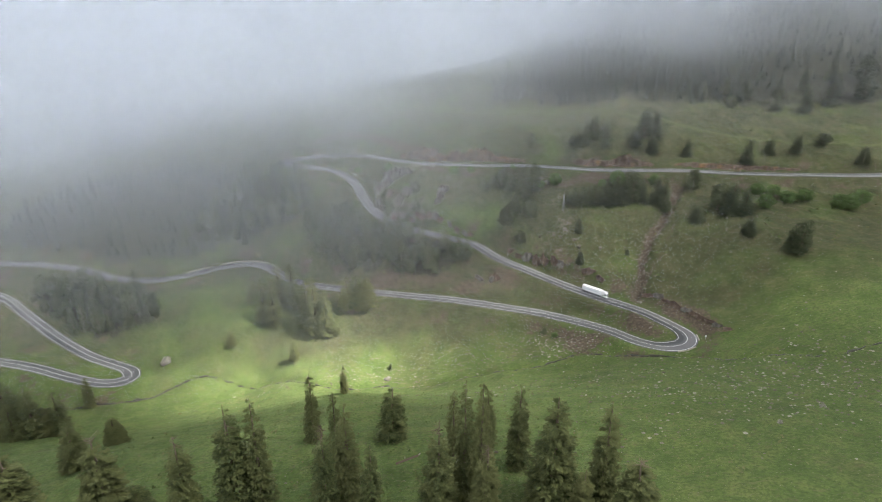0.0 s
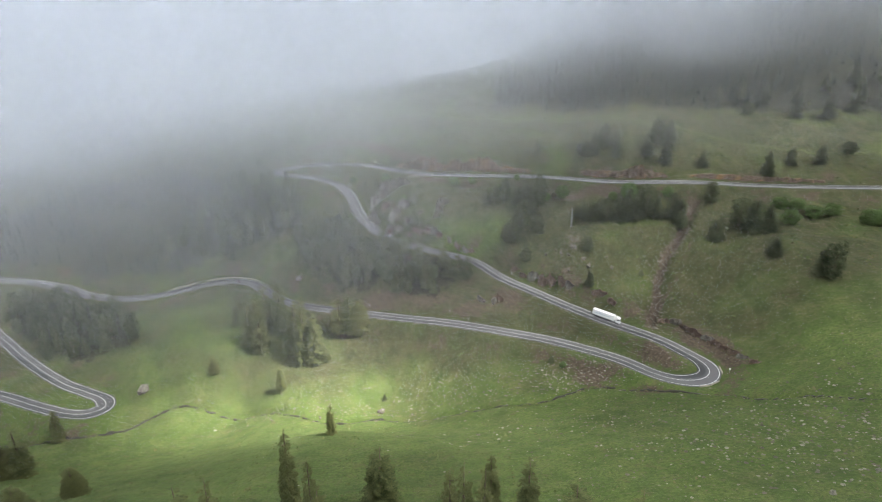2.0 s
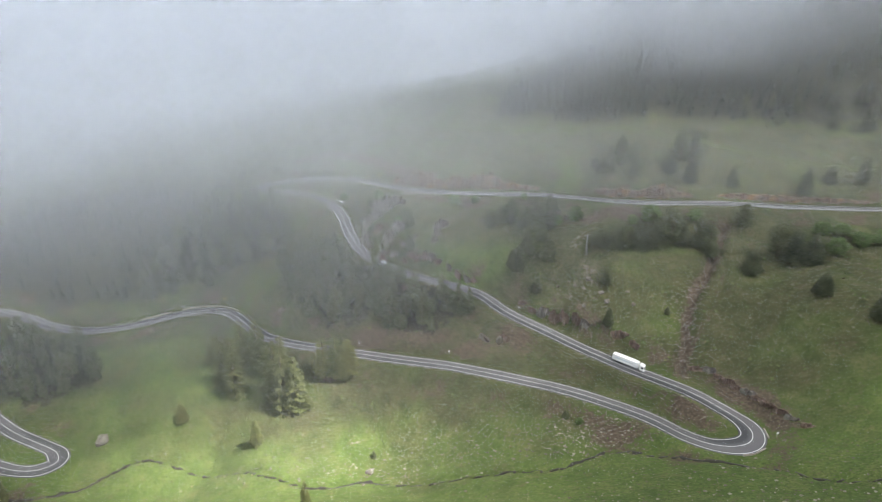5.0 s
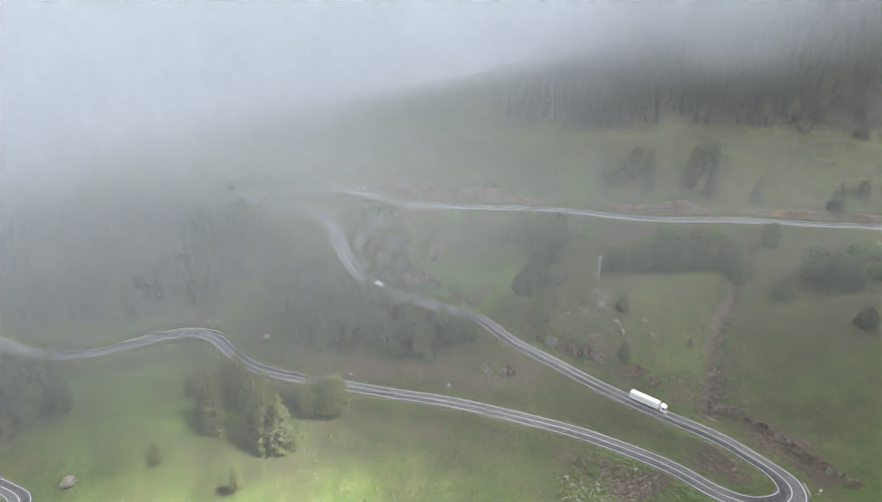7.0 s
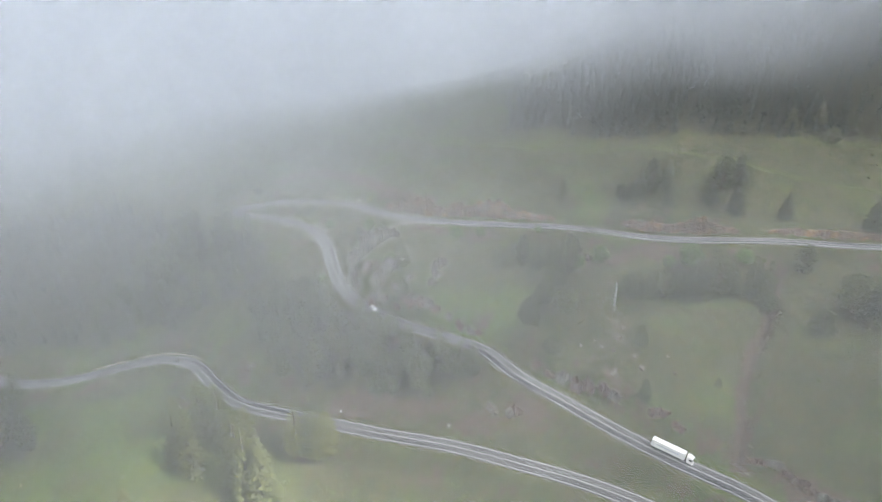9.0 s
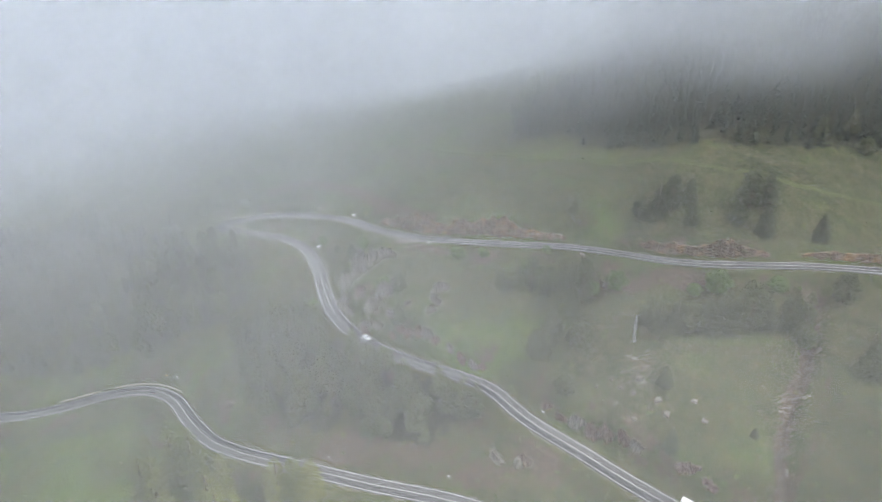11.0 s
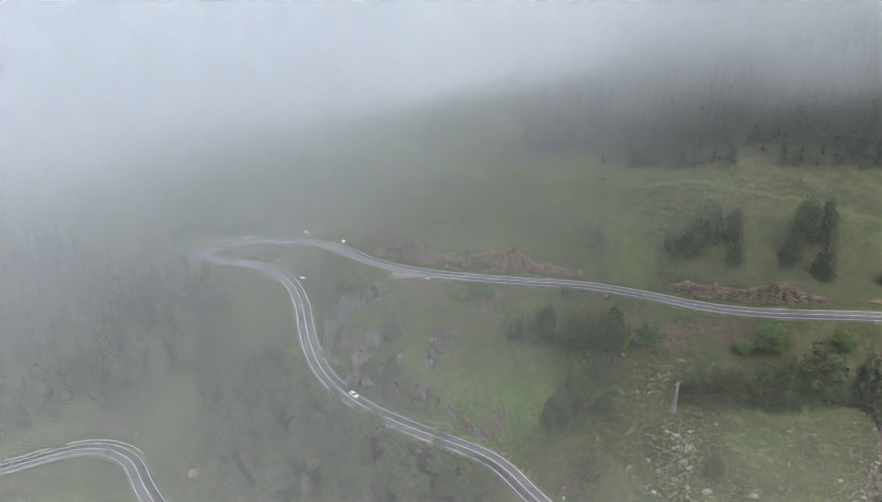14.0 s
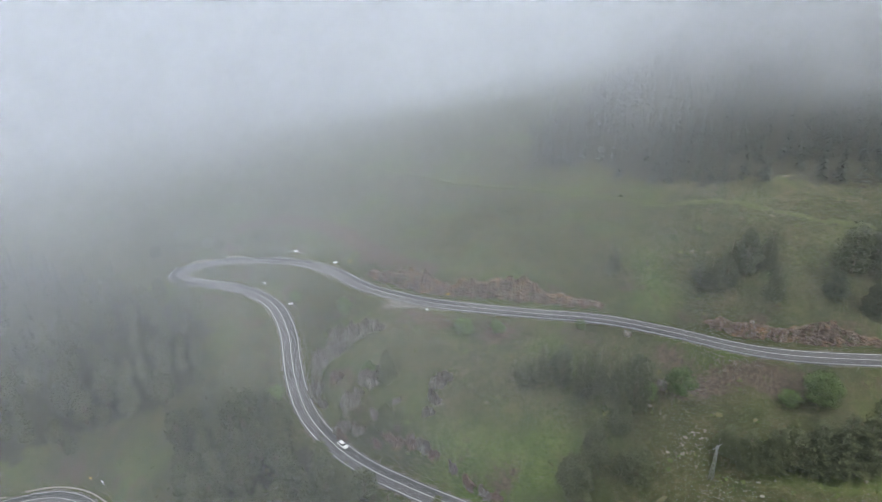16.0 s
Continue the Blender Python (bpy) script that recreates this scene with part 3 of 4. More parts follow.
def boughs(g, h, r, count, needles, bare=0.0, power=0.5, droop=0.30):
    """Sprays of needles along drooping boughs, long below and short at the top: places and two half axes."""
    f = (1 - g.uniform(0, 1, count) ** 0.66) * (1 - bare)
    a0 = np.arange(count) * 2.4 + g.uniform(-0.5, 0.5, count)
    reach = r * (0.10 + 0.95 * (1 - f) ** power) * g.uniform(0.72, 1.12, count) * smooth(-0.03, 0.08, f + 0.03)
    f, a0, reach = (np.repeat(q, needles) for q in (f, a0, reach))
    n = len(f)
    s = 0.12 + 0.88 * g.uniform(0, 1, n) ** 0.6
    side = g.normal(0, 0.22, n) * reach * (1.25 - s)
    x = reach * s * np.cos(a0) - side * np.sin(a0)
    y = reach * s * np.sin(a0) + side * np.cos(a0)
    z = h * (0.035 + 0.955 * f) - droop * reach * s + 0.10 * reach * s ** 3 + g.normal(0, 0.035, n) * r
    size = r * (0.075 + 0.065 * (1 - f)) * g.uniform(0.5, 1.4, n) * 0.62 * (6000 / n) ** 0.42
    aa = a0 + g.uniform(-0.7, 0.7, n)
    al = np.column_stack([np.cos(aa), np.sin(aa), g.uniform(-0.55, 0.25, n)]) * size[:, None] * 1.3
    ac = np.column_stack([-np.sin(aa), np.cos(aa), g.uniform(-0.45, 0.45, n)]) * size[:, None] * 0.75
    return np.column_stack([x, y, np.maximum(z, 0.02 * h)]), al, ac


def spruce(seed, h=10.0, r=1.6, fine=1.0, bare=0.0, name="spruce"):
    """A conifer: tapered trunk, whorls of drooping boughs with clumps of needles; bare: how much of the top is dead wood."""
    g = np.random.RandomState(seed)
    tree = new(name)
    lean = g.uniform(-0.02, 0.02, 2) * h
    trunk_v, trunk_f = tapered([(lean[0] * k, lean[1] * k, h * k - 0.6 * (k == 0)) for k in (0, 0.3, 0.6, 0.85, 1.0)], [0.026 * h, 0.02 * h, 0.013 * h, 0.006 * h, 0.001 * h])
    limbs = [(trunk_v, trunk_f)]
    for k in range(int(10 + 90 * bare)):
        z = h * (g.uniform(0.25, 0.9) if bare == 0 else g.uniform(1 - bare * 1.2, 0.99))
        a, w = g.uniform(0, 2 * np.pi), r * (0.35 if bare == 0 else 0.40) * g.uniform(0.4, 1.2)
        limbs.append(limb((lean[0] * z / h, lean[1] * z / h, z), (w * math.cos(a), w * math.sin(a), z + g.uniform(-0.05, 0.05) * h), (0.006 if bare == 0 else 0.0035) * h, 0.001 * h))
    trunk = mesh_object("trunk", *joined(limbs), DEADWOOD if bare > 0.15 else BARK, True, tree)
    c, al, ac = boughs(g, h, r, int(215 * fine ** 0.5), int(28 * fine ** 0.5), bare, 0.45 if name == "spruce" else 0.58)
    c[:, :2] += lean * (c[:, 2:] / h)
    v, f = quads(np.array(c), np.array(al), np.array(ac))
    mesh_object("crown", v, f, NEEDLES if name == "spruce" else PINES, False, tree)
    return tree


def leafy(seed, h, r, clumps, leaves, size, material, name, trunk_share=0.25):
    """A round-headed tree or bush: trunk, limbs and many clumps of small leaves with gaps between."""
    g = np.random.RandomState(seed)
    tree = new(name)
    pieces = [tapered([(0, 0, -0.5), (0.02 * h, 0, 0.3 * h), (0, 0.03 * h, 0.7 * h), (0, 0, 0.9 * h)], [0.03 * h, 0.022 * h, 0.012 * h, 0.003 * h], 6)]
    c, al, ac = [], [], []
    for k in range(clumps):
        f = (k + 0.5) / clumps
        z = h * (trunk_share + (0.93 - trunk_share) * f)
        wide = r * math.sin(math.pi * (0.18 + 0.72 * f)) ** 0.8
        a, q = k * 2.4 + g.uniform(-0.5, 0.5), wide * g.uniform(0.35, 0.85)
        centre = np.array([q * math.cos(a), q * math.sin(a), z + g.uniform(-0.05, 0.05) * h])
        pieces.append(limb((0, 0, z * 0.75), centre, 0.010 * h, 0.003 * h))
        cr = r * g.uniform(0.30, 0.52)
        d = g.normal(size=(leaves, 3))
        d /= np.linalg.norm(d, axis=1)[:, None]
        d[:, 2] *= 0.75
        p = centre + d * cr * g.uniform(0.65, 1.08, (leaves, 1))
        t = np.cross(d, g.normal(size=(leaves, 3)))
        t /= np.linalg.norm(t, axis=1)[:, None] + 1e-6
        b = np.cross(d, t) + 0.5 * d * g.uniform(-1, 1, (leaves, 1))
        s = size * g.uniform(0.6, 1.3, (leaves, 1))
        c.append(p), al.append(t * s), ac.append(b * s)
    mesh_object("trunk", *joined(pieces), BARK, True, tree)
    v, f = quads(np.vstack(c), np.vstack(al), np.vstack(ac))
    mesh_object("crown", v, f, material, False, tree)
    return tree


def plant(pattern, x, y, tall, wide, base_tall, base_wide, label, category, group, turn):
    """A copy of a pattern tree on the ground at x, y."""
    m = pose(x, y, height(x, y) - 0.15, 0, 0, turn) @ Matrix.Diagonal((wide / base_wide, wide / base_wide, tall / base_tall, 1))
    ob = copy_thing(pattern, m)
    return tagged(ob, label, category, group)


rnd = random.Random(7)
SPRUCES = [spruce(100 + k, 10, 1.6, 1.5) for k in range(6)]
FAR_SPRUCES = [spruce(110 + k, 10, 1.6, 0.8) for k in range(5)]
OLD_SPRUCES = [spruce(140 + k, 10, 1.7, 1.5, 0.06 + 0.05 * k) for k in range(2)]
MID_PINES = [spruce(200 + k, 10, 2.3, 0.25, 0, "pine_tree") for k in range(5)] + [leafy(220 + k, 10, 2.8, 34, 50, 0.25, PINES, "pine_tree", 0.15) for k in range(4)]
FINE_PINES = [spruce(260 + k, 10, 2.3, 0.95, 0, "pine_tree") for k in range(4)]
ROUND_PINES = [leafy(230 + k, 10, 2.8, 44, 130, 0.135, PINES, "pine_tree", 0.12) for k in range(3)]
BROAD = [leafy(240 + k, 8, 3.6, 34, 170, 0.145, LEAVES, "leafy_tree", 0.1) for k in range(3)]
WOODLAND = [leafy(250 + k, 8, 3.2, 28, 70, 0.24, DULL_LEAVES, "leafy_tree", 0.12) for k in range(3)]

# the spruces on the near meadow: x, y, height, radius
MEADOW_SPRUCES = [(-49, 171, 29, 3.1), (-36, 149, 30, 2.7), (-29, 131, 34, 4.0), (-34, 124, 32, 4.0), (-21, 120, 26, 3.3), (-21, 168, 22, 5.0), (-4, 120, 31, 5.1),
                  (0, 138, 32, 3.2), (3, 130, 38, 3.4), (7, 124, 40, 3.5), (11, 159, 22, 2.9), (8, 117, 26, 4.2), (19, 144, 29, 3.6), (26, 126, 33, 6.4),
                  (39, 124, 31, 4.0), (32, 117, 16, 3.4), (44, 112, 20, 6.0), (-62, 134, 35, 5.6), (-55, 134, 37, 3.9), (-76, 131, 29, 4.6), (-99, 131, 32, 7.0),
                  (-143, 204, 14, 4.5), (-139, 174, 19, 5.6), (-138, 143, 24, 7.0)]
for k, (x, y, tall, wide) in enumerate(MEADOW_SPRUCES):
    old = k in (3, 6, 11, 16, 19, 20)
    plant(OLD_SPRUCES[k % 2] if old else SPRUCES[k % 6], x, y, tall, wide * 1.10, 10, 1.7 if old else 1.6,
          "old olive-green spruce with a bleached dead top" if old else "tall narrow olive-green spruce on the meadow", "spruce", "spruces on the meadow", rnd.uniform(0, 360))
VALLEY_SPRUCES = [(-207, 281, 20, 3.8), (-198, 245, 26, 6.0), (-208, 240, 30, 7.0), (-228, 248, 32, 7.5), (-203, 243, 17, 6.4), (-93, 135, 10, 5.0), (-52, 239, 17, 2.4),
                  (-95, 308, 15, 3.3), (-139, 325, 11, 3.3), (-216, 236, 24, 6), (-240, 240, 28, 7), (-235, 262, 26, 6)]
for k, (x, y, tall, wide) in enumerate(VALLEY_SPRUCES):
    plant(FAR_SPRUCES[(k * 3 + 1) % 5], x, y, tall, wide, 10, 1.6, "dark green spruce standing beside the stream valley", "spruce", "valley spruces", rnd.uniform(0, 360))
ROAD_CLUMP = [(-124, 345, 28, 4.4), (-116, 341, 34, 4.7), (-116, 357, 28, 4.8), (-106, 353, 29, 4.8), (-92, 334, 31, 5.2), (-86, 328, 31, 5.1),
              (-79, 325, 29, 4.7), (-73, 325, 7, 2.3), (-91, 343, 26, 4.6), (-68, 342, 20, 4.5), (-62, 342, 20, 4.9), (-55, 341, 18, 4.8), (-58, 339, 16, 4.1),
              (-138, 362, 12, 2.7), (-141, 378, 8, 2.4)]
for k, (x, y, tall, wide) in enumerate(ROAD_CLUMP):
    plant(FAR_SPRUCES[(k * 2) % 5], x, y, tall * 1.08, wide * 1.25, 10, 1.6, "large dark green spruce in a clump below the road", "spruce", "spruces below the road", rnd.uniform(0, 360))
SLOPE_TREES = [(77, 358, 9, 3.8), (75, 338, 10, 3.3), (42, 368, 9, 4.2), (32, 388, 11, 4.8), (47, 387, 7, 3.6), (166, 326, 12, 5.6), (182, 302, 18, 6.0), (179, 306, 13, 5.0), (148, 356, 14, 6.2),
               (168, 357, 20, 7.5), (163, 364, 17, 7), (176, 356, 16, 6.8), (134, 377, 23, 6.5), (130, 381, 20, 6.0), (158, 395, 14, 5.0), (103, 339, 4, 1.8), (-37, 300, 5, 1.4), (50, 298, 4, 2.2)]
TERRACE_TREES = [(19, 422, 10, 3.6), (26, 421, 15, 4.1), (32, 416, 17, 4.0), (38, 412, 17, 4.2), (44, 413, 18, 4.2), (48, 406, 20, 4.7), (53, 402, 21, 4.5), (48, 397, 15, 4.4),
                 (40, 392, 14, 5.2), (34, 384, 16, 5.6), (50, 382, 13, 5.0), (-29, 423, 13, 4.4), (-28, 410, 10, 4.4)]
ROW_TREES = [(80, 381, 13, 5.4), (86, 379, 15, 5.6), (91, 379, 13, 5.2), (97, 379, 17, 5.8), (103, 378, 19, 6.2), (109, 378, 18, 6.0), (114, 379, 19, 6.4), (120, 380, 15, 5.6), (76, 386, 9, 4.6)]
UPPER_TREES = [(90, 450, 13, 4.6), (95, 449, 21, 5.0), (102, 451, 19, 4.8), (111, 453, 15, 4.8), (108, 439, 14, 4.8), (129, 439, 12, 5.6), (137, 447, 18, 6.4), (146, 449, 17, 6.4), (58, 469, 13, 4.0),
               (140, 433, 15, 6.0), (87, 454, 8, 3.6), (204, 424, 17, 6), (224, 435, 14, 5.6), (243, 435, 16, 5.8), (265, 443, 9, 5.6), (282, 420, 13, 6), (164, 430, 14, 5)]
HAIRPIN_BUSHES = [(-160, 536, 6, 3.6), (-152, 534, 5, 3.2), (-140, 533, 6, 3.8), (-132, 532, 5, 3.4), (-124, 534, 6, 3.6), (-115, 538, 5, 3.4), (-168, 530, 7, 3.6), (-60, 468, 6, 3.2), (-70, 478, 4, 2.6)]
HILL_TREES = [(253, 495, 15, 6.4), (274, 491, 19, 7), (220, 502, 10, 5.2), (-17, 604, 12, 3.6), (28, 607, 10, 3.3), (-25, 532, 5, 1.6), (20, 770, 8, 3.6), (41, 683, 9, 3.2),
              (50, 659, 14, 3.6), (-216, 576, 5, 3.1), (55, 690, 13, 4), (35, 640, 8, 3),
              (300, 505, 18, 7), (312, 520, 20, 7), (330, 512, 20, 8), (290, 530, 18, 6), (265, 520, 17, 6), (240, 520, 16, 5.5), (345, 540, 22, 8), (320, 545, 20, 7), (225, 527, 15, 5), (205, 522, 15, 5)]
for spots, label, group in ((SLOPE_TREES, "dark rounded pine on the open grassy slope", "slope pines"), (TERRACE_TREES, "dark pine among rocks above the road bend", "terrace pines"),
                            (ROW_TREES, "dark pine in a dense row on the slope", "row of pines"), (UPPER_TREES, "dark pine on the slope above the upper road", "upper pines"),
                            (HAIRPIN_BUSHES, "dark bush beside the upper hairpin bend", "hairpin bushes"), (HILL_TREES, "lone dark conifer on the misty hillside", "hill conifers")):
    for k, (x, y, tall, wide) in enumerate(spots):
        p = ROUND_PINES[k % 3] if k % 4 == 2 else FINE_PINES[k % 4]
        plant(p, x, y, tall, wide * (1 if k % 4 == 2 else 0.85), 10, 2.8 if k % 4 == 2 else 2.3, label, "pine", group, rnd.uniform(0, 360))
BUSHES = [(68, 406, 9, 4.8), (109, 401, 10, 6.4), (11, 445, 5, 3.3), (-2, 445, 6, 4.2), (99, 400, 5, 3.6), (-75, 431, 8, 4.6), (-36, 426, 6, 2.6), (-53, 466, 7, 3.6), (-82, 492, 5, 3.6),
          (191, 362, 9, 5.2), (195, 384, 7, 5.6), (210, 374, 7, 6.0), (221, 374, 7, 5.8), (238, 366, 9, 5.8), (244, 365, 9, 6.2), (256, 374, 8, 6.4), (206, 384, 6, 5), (58, 405, 5, 3.4),
          (55, 293, 3, 2.1), (134, 402, 7, 5), (42, 443, 4, 2.3)]
for k, (x, y, tall, wide) in enumerate(BUSHES):
    plant(BROAD[k % 3], x, y, tall, wide, 8, 3.6, "fresh light green leafy tree by the road", "tree", "leafy trees", rnd.uniform(0, 360))


def inside(x, y, poly):
    hit = False
    for (x0, y0), (x1, y1) in zip(poly, poly[1:] + poly[:1]):
        if (y0 > y) != (y1 > y) and x < (x1 - x0) * (y - y0) / (y1 - y0) + x0:
            hit = not hit
    return hit


def scatter(poly, count, apart, seed, clear_of_road=8.0):
    """Up to count places in a plan outline, kept apart from each other and off the road."""
    g, out, taken = random.Random(seed), [], {}
    lo, hi = np.min(poly, 0) - 6, np.max(poly, 0) + 6
    for _ in range(count * 12):
        x, y = g.uniform(lo[0], hi[0]), g.uniform(lo[1], hi[1])
        cell = (int(x // apart), int(y // apart))
        wx, wy = x + 3.5 * math.sin(x / 5.3 + 2 * math.sin(y / 7.1)) + 3.5 * math.sin(y / 3.7 + x / 9), y + 3.5 * math.sin(y / 4.9 + 2 * math.sin(x / 6.7))
        if inside(wx, wy, poly) and all((x - a) ** 2 + (y - b) ** 2 > apart ** 2 for i in (-1, 0, 1) for j in (-1, 0, 1) for a, b in taken.get((cell[0] + i, cell[1] + j), ())):
            if np.min(np.hypot(ROAD[::3, 0] - x, ROAD[::3, 1] - y)) > clear_of_road:
                out.append((x, y))
                taken.setdefault(cell, []).append((x, y))
                if len(out) == count:
                    break
    return out


for poly, count, apart, seed, tall, label, group in ((WOOD_BELOW_BEND, 84, 4.6, 1, (9, 20), "dark grey-green pine in the wood below the road bend", "wood below the bend"),
                                                     (WOOD_LEFT, 66, 6.2, 2, (10, 19), "dark pine in the misty wooded slope", "misty wood"),
                                                     (WOOD_LOW, 48, 6.5, 3, (12, 20), "dark spruce in the wood between the lower roads", "lower wood")):
    for k, (x, y) in enumerate(scatter(poly, count, apart, seed)):
        t = rnd.uniform(*tall)
        p = rnd.randrange(9)
        if group == "wood below the bend" and k % 5 == 4:
            plant(WOODLAND[k % 3], x, y, t * 0.75, t * 0.3, 8, 3.2, "grey-green leafy tree in the wood below the bend", "tree", group, rnd.uniform(0, 360))
        else:
            plant(MID_PINES[p], x, y, t, t * rnd.uniform(0.19, 0.28), 10, 2.3 if p < 5 else 2.8, label, "pine", group, rnd.uniform(0, 360))

# the forests farther off in the mist, each as one mass of conifers


def far_forest(poly, count, apart, seed, label):
    g = np.random.RandomState(seed)
    fv, ff, fn = [], [], 0
    places = np.array(scatter(poly, count, apart, seed))
    px_, py_ = places.T
    open_ = 0.42 - 1.1 * smooth(205, 300, px_) * (1 - smooth(525, 600, py_)) - 0.5 * smooth(535, 500, py_)
    places = places[waves(px_, py_, 34, seed + 80, 3) < open_]
    zs = land(places[:, 0], places[:, 1])
    for (x, y), z0 in zip(places, zs):
        h, r_, n = g.uniform(10, 23), g.uniform(2.0, 3.4), 170
        f = 1 - g.uniform(0, 1, n) ** 0.6
        a = g.uniform(0, 2 * np.pi, n)
        tier = 0.75 + 0.25 * np.cos(2 * np.pi * (f * 6 + g.uniform()))
        rr = r_ * (1 - f) ** 0.75 * g.uniform(0.5, 1.1, n) * tier + 0.08
        c = np.column_stack([x + rr * np.cos(a), y + rr * np.sin(a), z0 + h * (0.05 + 0.95 * f) - 0.35 * rr])
        s = (0.80 * (1.1 - 0.8 * f) * g.uniform(0.6, 1.3, n))[:, None]
        v, q = quads(c, np.column_stack([np.cos(a), np.sin(a), g.uniform(-0.9, -0.2, n)]) * s, np.column_stack([-np.sin(a), np.cos(a), g.uniform(-0.4, 0.4, n)]) * s * 0.7)
        fv.append(v), ff.append(q + fn)
        fn += len(v)
    ob = mesh_object("conifer_forest", np.vstack(fv), np.vstack(ff), FOREST, False)
    return tagged(ob, label, "forest", kind="stuff")


far_forest(MOUNTAIN_WOOD, 1250, 6.6, 4, "dense dark conifer forest on the mountainside in mist")
far_forest(WOOD_FAR_LEFT, 330, 6.0, 5, "dark conifer wood on the slope, deep in mist")
for p in SPRUCES + FAR_SPRUCES + OLD_SPRUCES + MID_PINES + FINE_PINES + ROUND_PINES + BROAD + WOODLAND:
    hidden_pattern(p)

# ---- rocks ----


def rock_mesh(seed, detail=3, flute=0.5, material=None, name="rock"):
    bm = bmesh.new()
    bmesh.ops.create_icosphere(bm, subdivisions=detail, radius=1.0)
    off = Vector((seed * 3.7, seed * 1.9, seed * 5.3))
    for v in bm.verts:
        p = v.co.copy()
        d = 0.42 * noise.fractal(p * 1.1 + off, 1.0, 2.0, 4) + flute * 0.35 * noise.fractal(Vector((p.x * 3.2, p.y * 3.2, p.z * 0.7)) + off, 1.0, 2.0, 3)
        chop = 0.16 * abs(noise.noise(p * 2.3 + off))
        v.co = p * (1 + d - chop)
    me = bpy.data.meshes.new(name)
    bm.to_mesh(me)
    bm.free()
    me.materials.append(material)
    return me


def rough(u, v, seed, octaves=4):
    """Uneven relief over a sheet of points, as an array."""
    return np.array([noise.fractal(Vector((a, b, seed * 7.3)), 1.0, 2.0, octaves) for a, b in zip(u.ravel(), v.ravel())]).reshape(u.shape)


def blocks(u, v, across, high, seed):
    """Stepped relief: a depth of its own for each leaning block of a jointed rock face."""
    cu = np.floor(u * across + 0.6 * np.sin(v * 5 + seed))
    cv = np.floor(v * high + 1.7 * np.sin(cu * 12.9 + seed))
    q = np.sin(cu * 127.1 + cv * 311.7 + seed * 74.7) * 43758.5
    return q - np.floor(q)


def crag_mesh(seed, material, name="rock_outcrop"):
    """A jointed crag about 2 across and 2 high: a fluted broken face towards -y, a ragged top that falls back into the slope."""
    nu, nv = 46, 34
    u, v = np.meshgrid(np.linspace(-1, 1, nu), np.linspace(0, 1, nv))
    top = (1.0 - 0.75 * np.abs(u) ** 2.4) * (0.78 + 0.30 * blocks(u, u * 0, 4.5, 1, seed) + 0.25 * rough(u * 2.0, u * 0, seed))
    face = np.clip(v / 0.66, 0, 1)
    back = np.clip((v - 0.66) / 0.34, 0, 1)
    z = -1.0 + (1.0 + top) * face ** 0.9 - (0.5 + 0.5 * top) * back ** 1.3
    y = -0.42 + 0.30 * face + 1.05 * back + 0.42 * np.abs(u) ** 2.2
    y = y + (1 - 0.6 * back) * (0.30 * blocks(u, z, 5.0, 2.2, seed) + 0.16 * blocks(u, z, 11.0, 4.5, seed + 3) + 0.22 * rough(u * 3.0, z * 1.2, seed + 9))
    x = u + 0.05 * rough(u * 5, z * 5, seed + 5) + 0.06 * z
    z = z + 0.07 * rough(u * 6, v * 9, seed + 2)
    me = bpy.data.meshes.new(name)
    me.from_pydata(np.stack([x.ravel(), y.ravel(), z.ravel()], 1).tolist(), [], grid_faces(nu, nv).tolist())
    me.materials.append(material)
    return me


CRAGS = [crag_mesh(k + 1, GREY_ROCK) for k in range(5)]
RED_CRAGS = [crag_mesh(k + 11, RED_ROCK) for k in range(5)]
BOULDERS = [rock_mesh(k + 21, 3, 0.2, GREY_ROCK, "boulder") for k in range(4)]


def set_rock(meshes, k, x, y, size, tall, label, category, group, turn, sink=0.35, name="rock_outcrop"):
    ob = new(name, meshes[k % len(meshes)])
    ob.matrix_basis = pose(x, y, height(x, y) + tall * (1 - 2 * sink) * 0.5, rnd.uniform(-5, 5), rnd.uniform(-5, 5), turn) @ Matrix.Diagonal((size, size * 0.75, tall, 1))
    return tagged(ob, label, category, group)


# grey crags above the bend: x, y, half width, half height
BEND_CRAGS = [(-53, 443, 6.0, 8.5), (-48, 441, 6.0, 9.5), (-43, 441, 5.4, 8.0), (-56, 437, 5.0, 8.0), (-51, 437, 4.4, 7.5), (-57, 431, 4.0, 7.0), (-38, 444, 5.0, 5.4), (-55, 426, 3.0, 5.0), (-36, 422, 5.0, 7.2),
              (-40, 418, 4.8, 7.4), (-44, 414, 3.8, 6.0), (-30, 424, 4.6, 5.2), (-38, 412, 3.6, 4.4), (-33, 413, 3.0, 3.6), (-10, 418, 3.2, 5.6), (-12, 413, 3.0, 5.2), (-13, 409, 2.4, 3.8), (-5, 397, 2.4, 4.2),
              (-8, 422, 2.6, 3.2), (-24, 415, 2.2, 2.4)]
for k, (x, y, w, t) in enumerate(BEND_CRAGS):
    set_rock(CRAGS, k, x, y, w, t, "fluted grey crag standing out of the grassy bank", "rock", "crags above the bend", rnd.uniform(-50, 40))
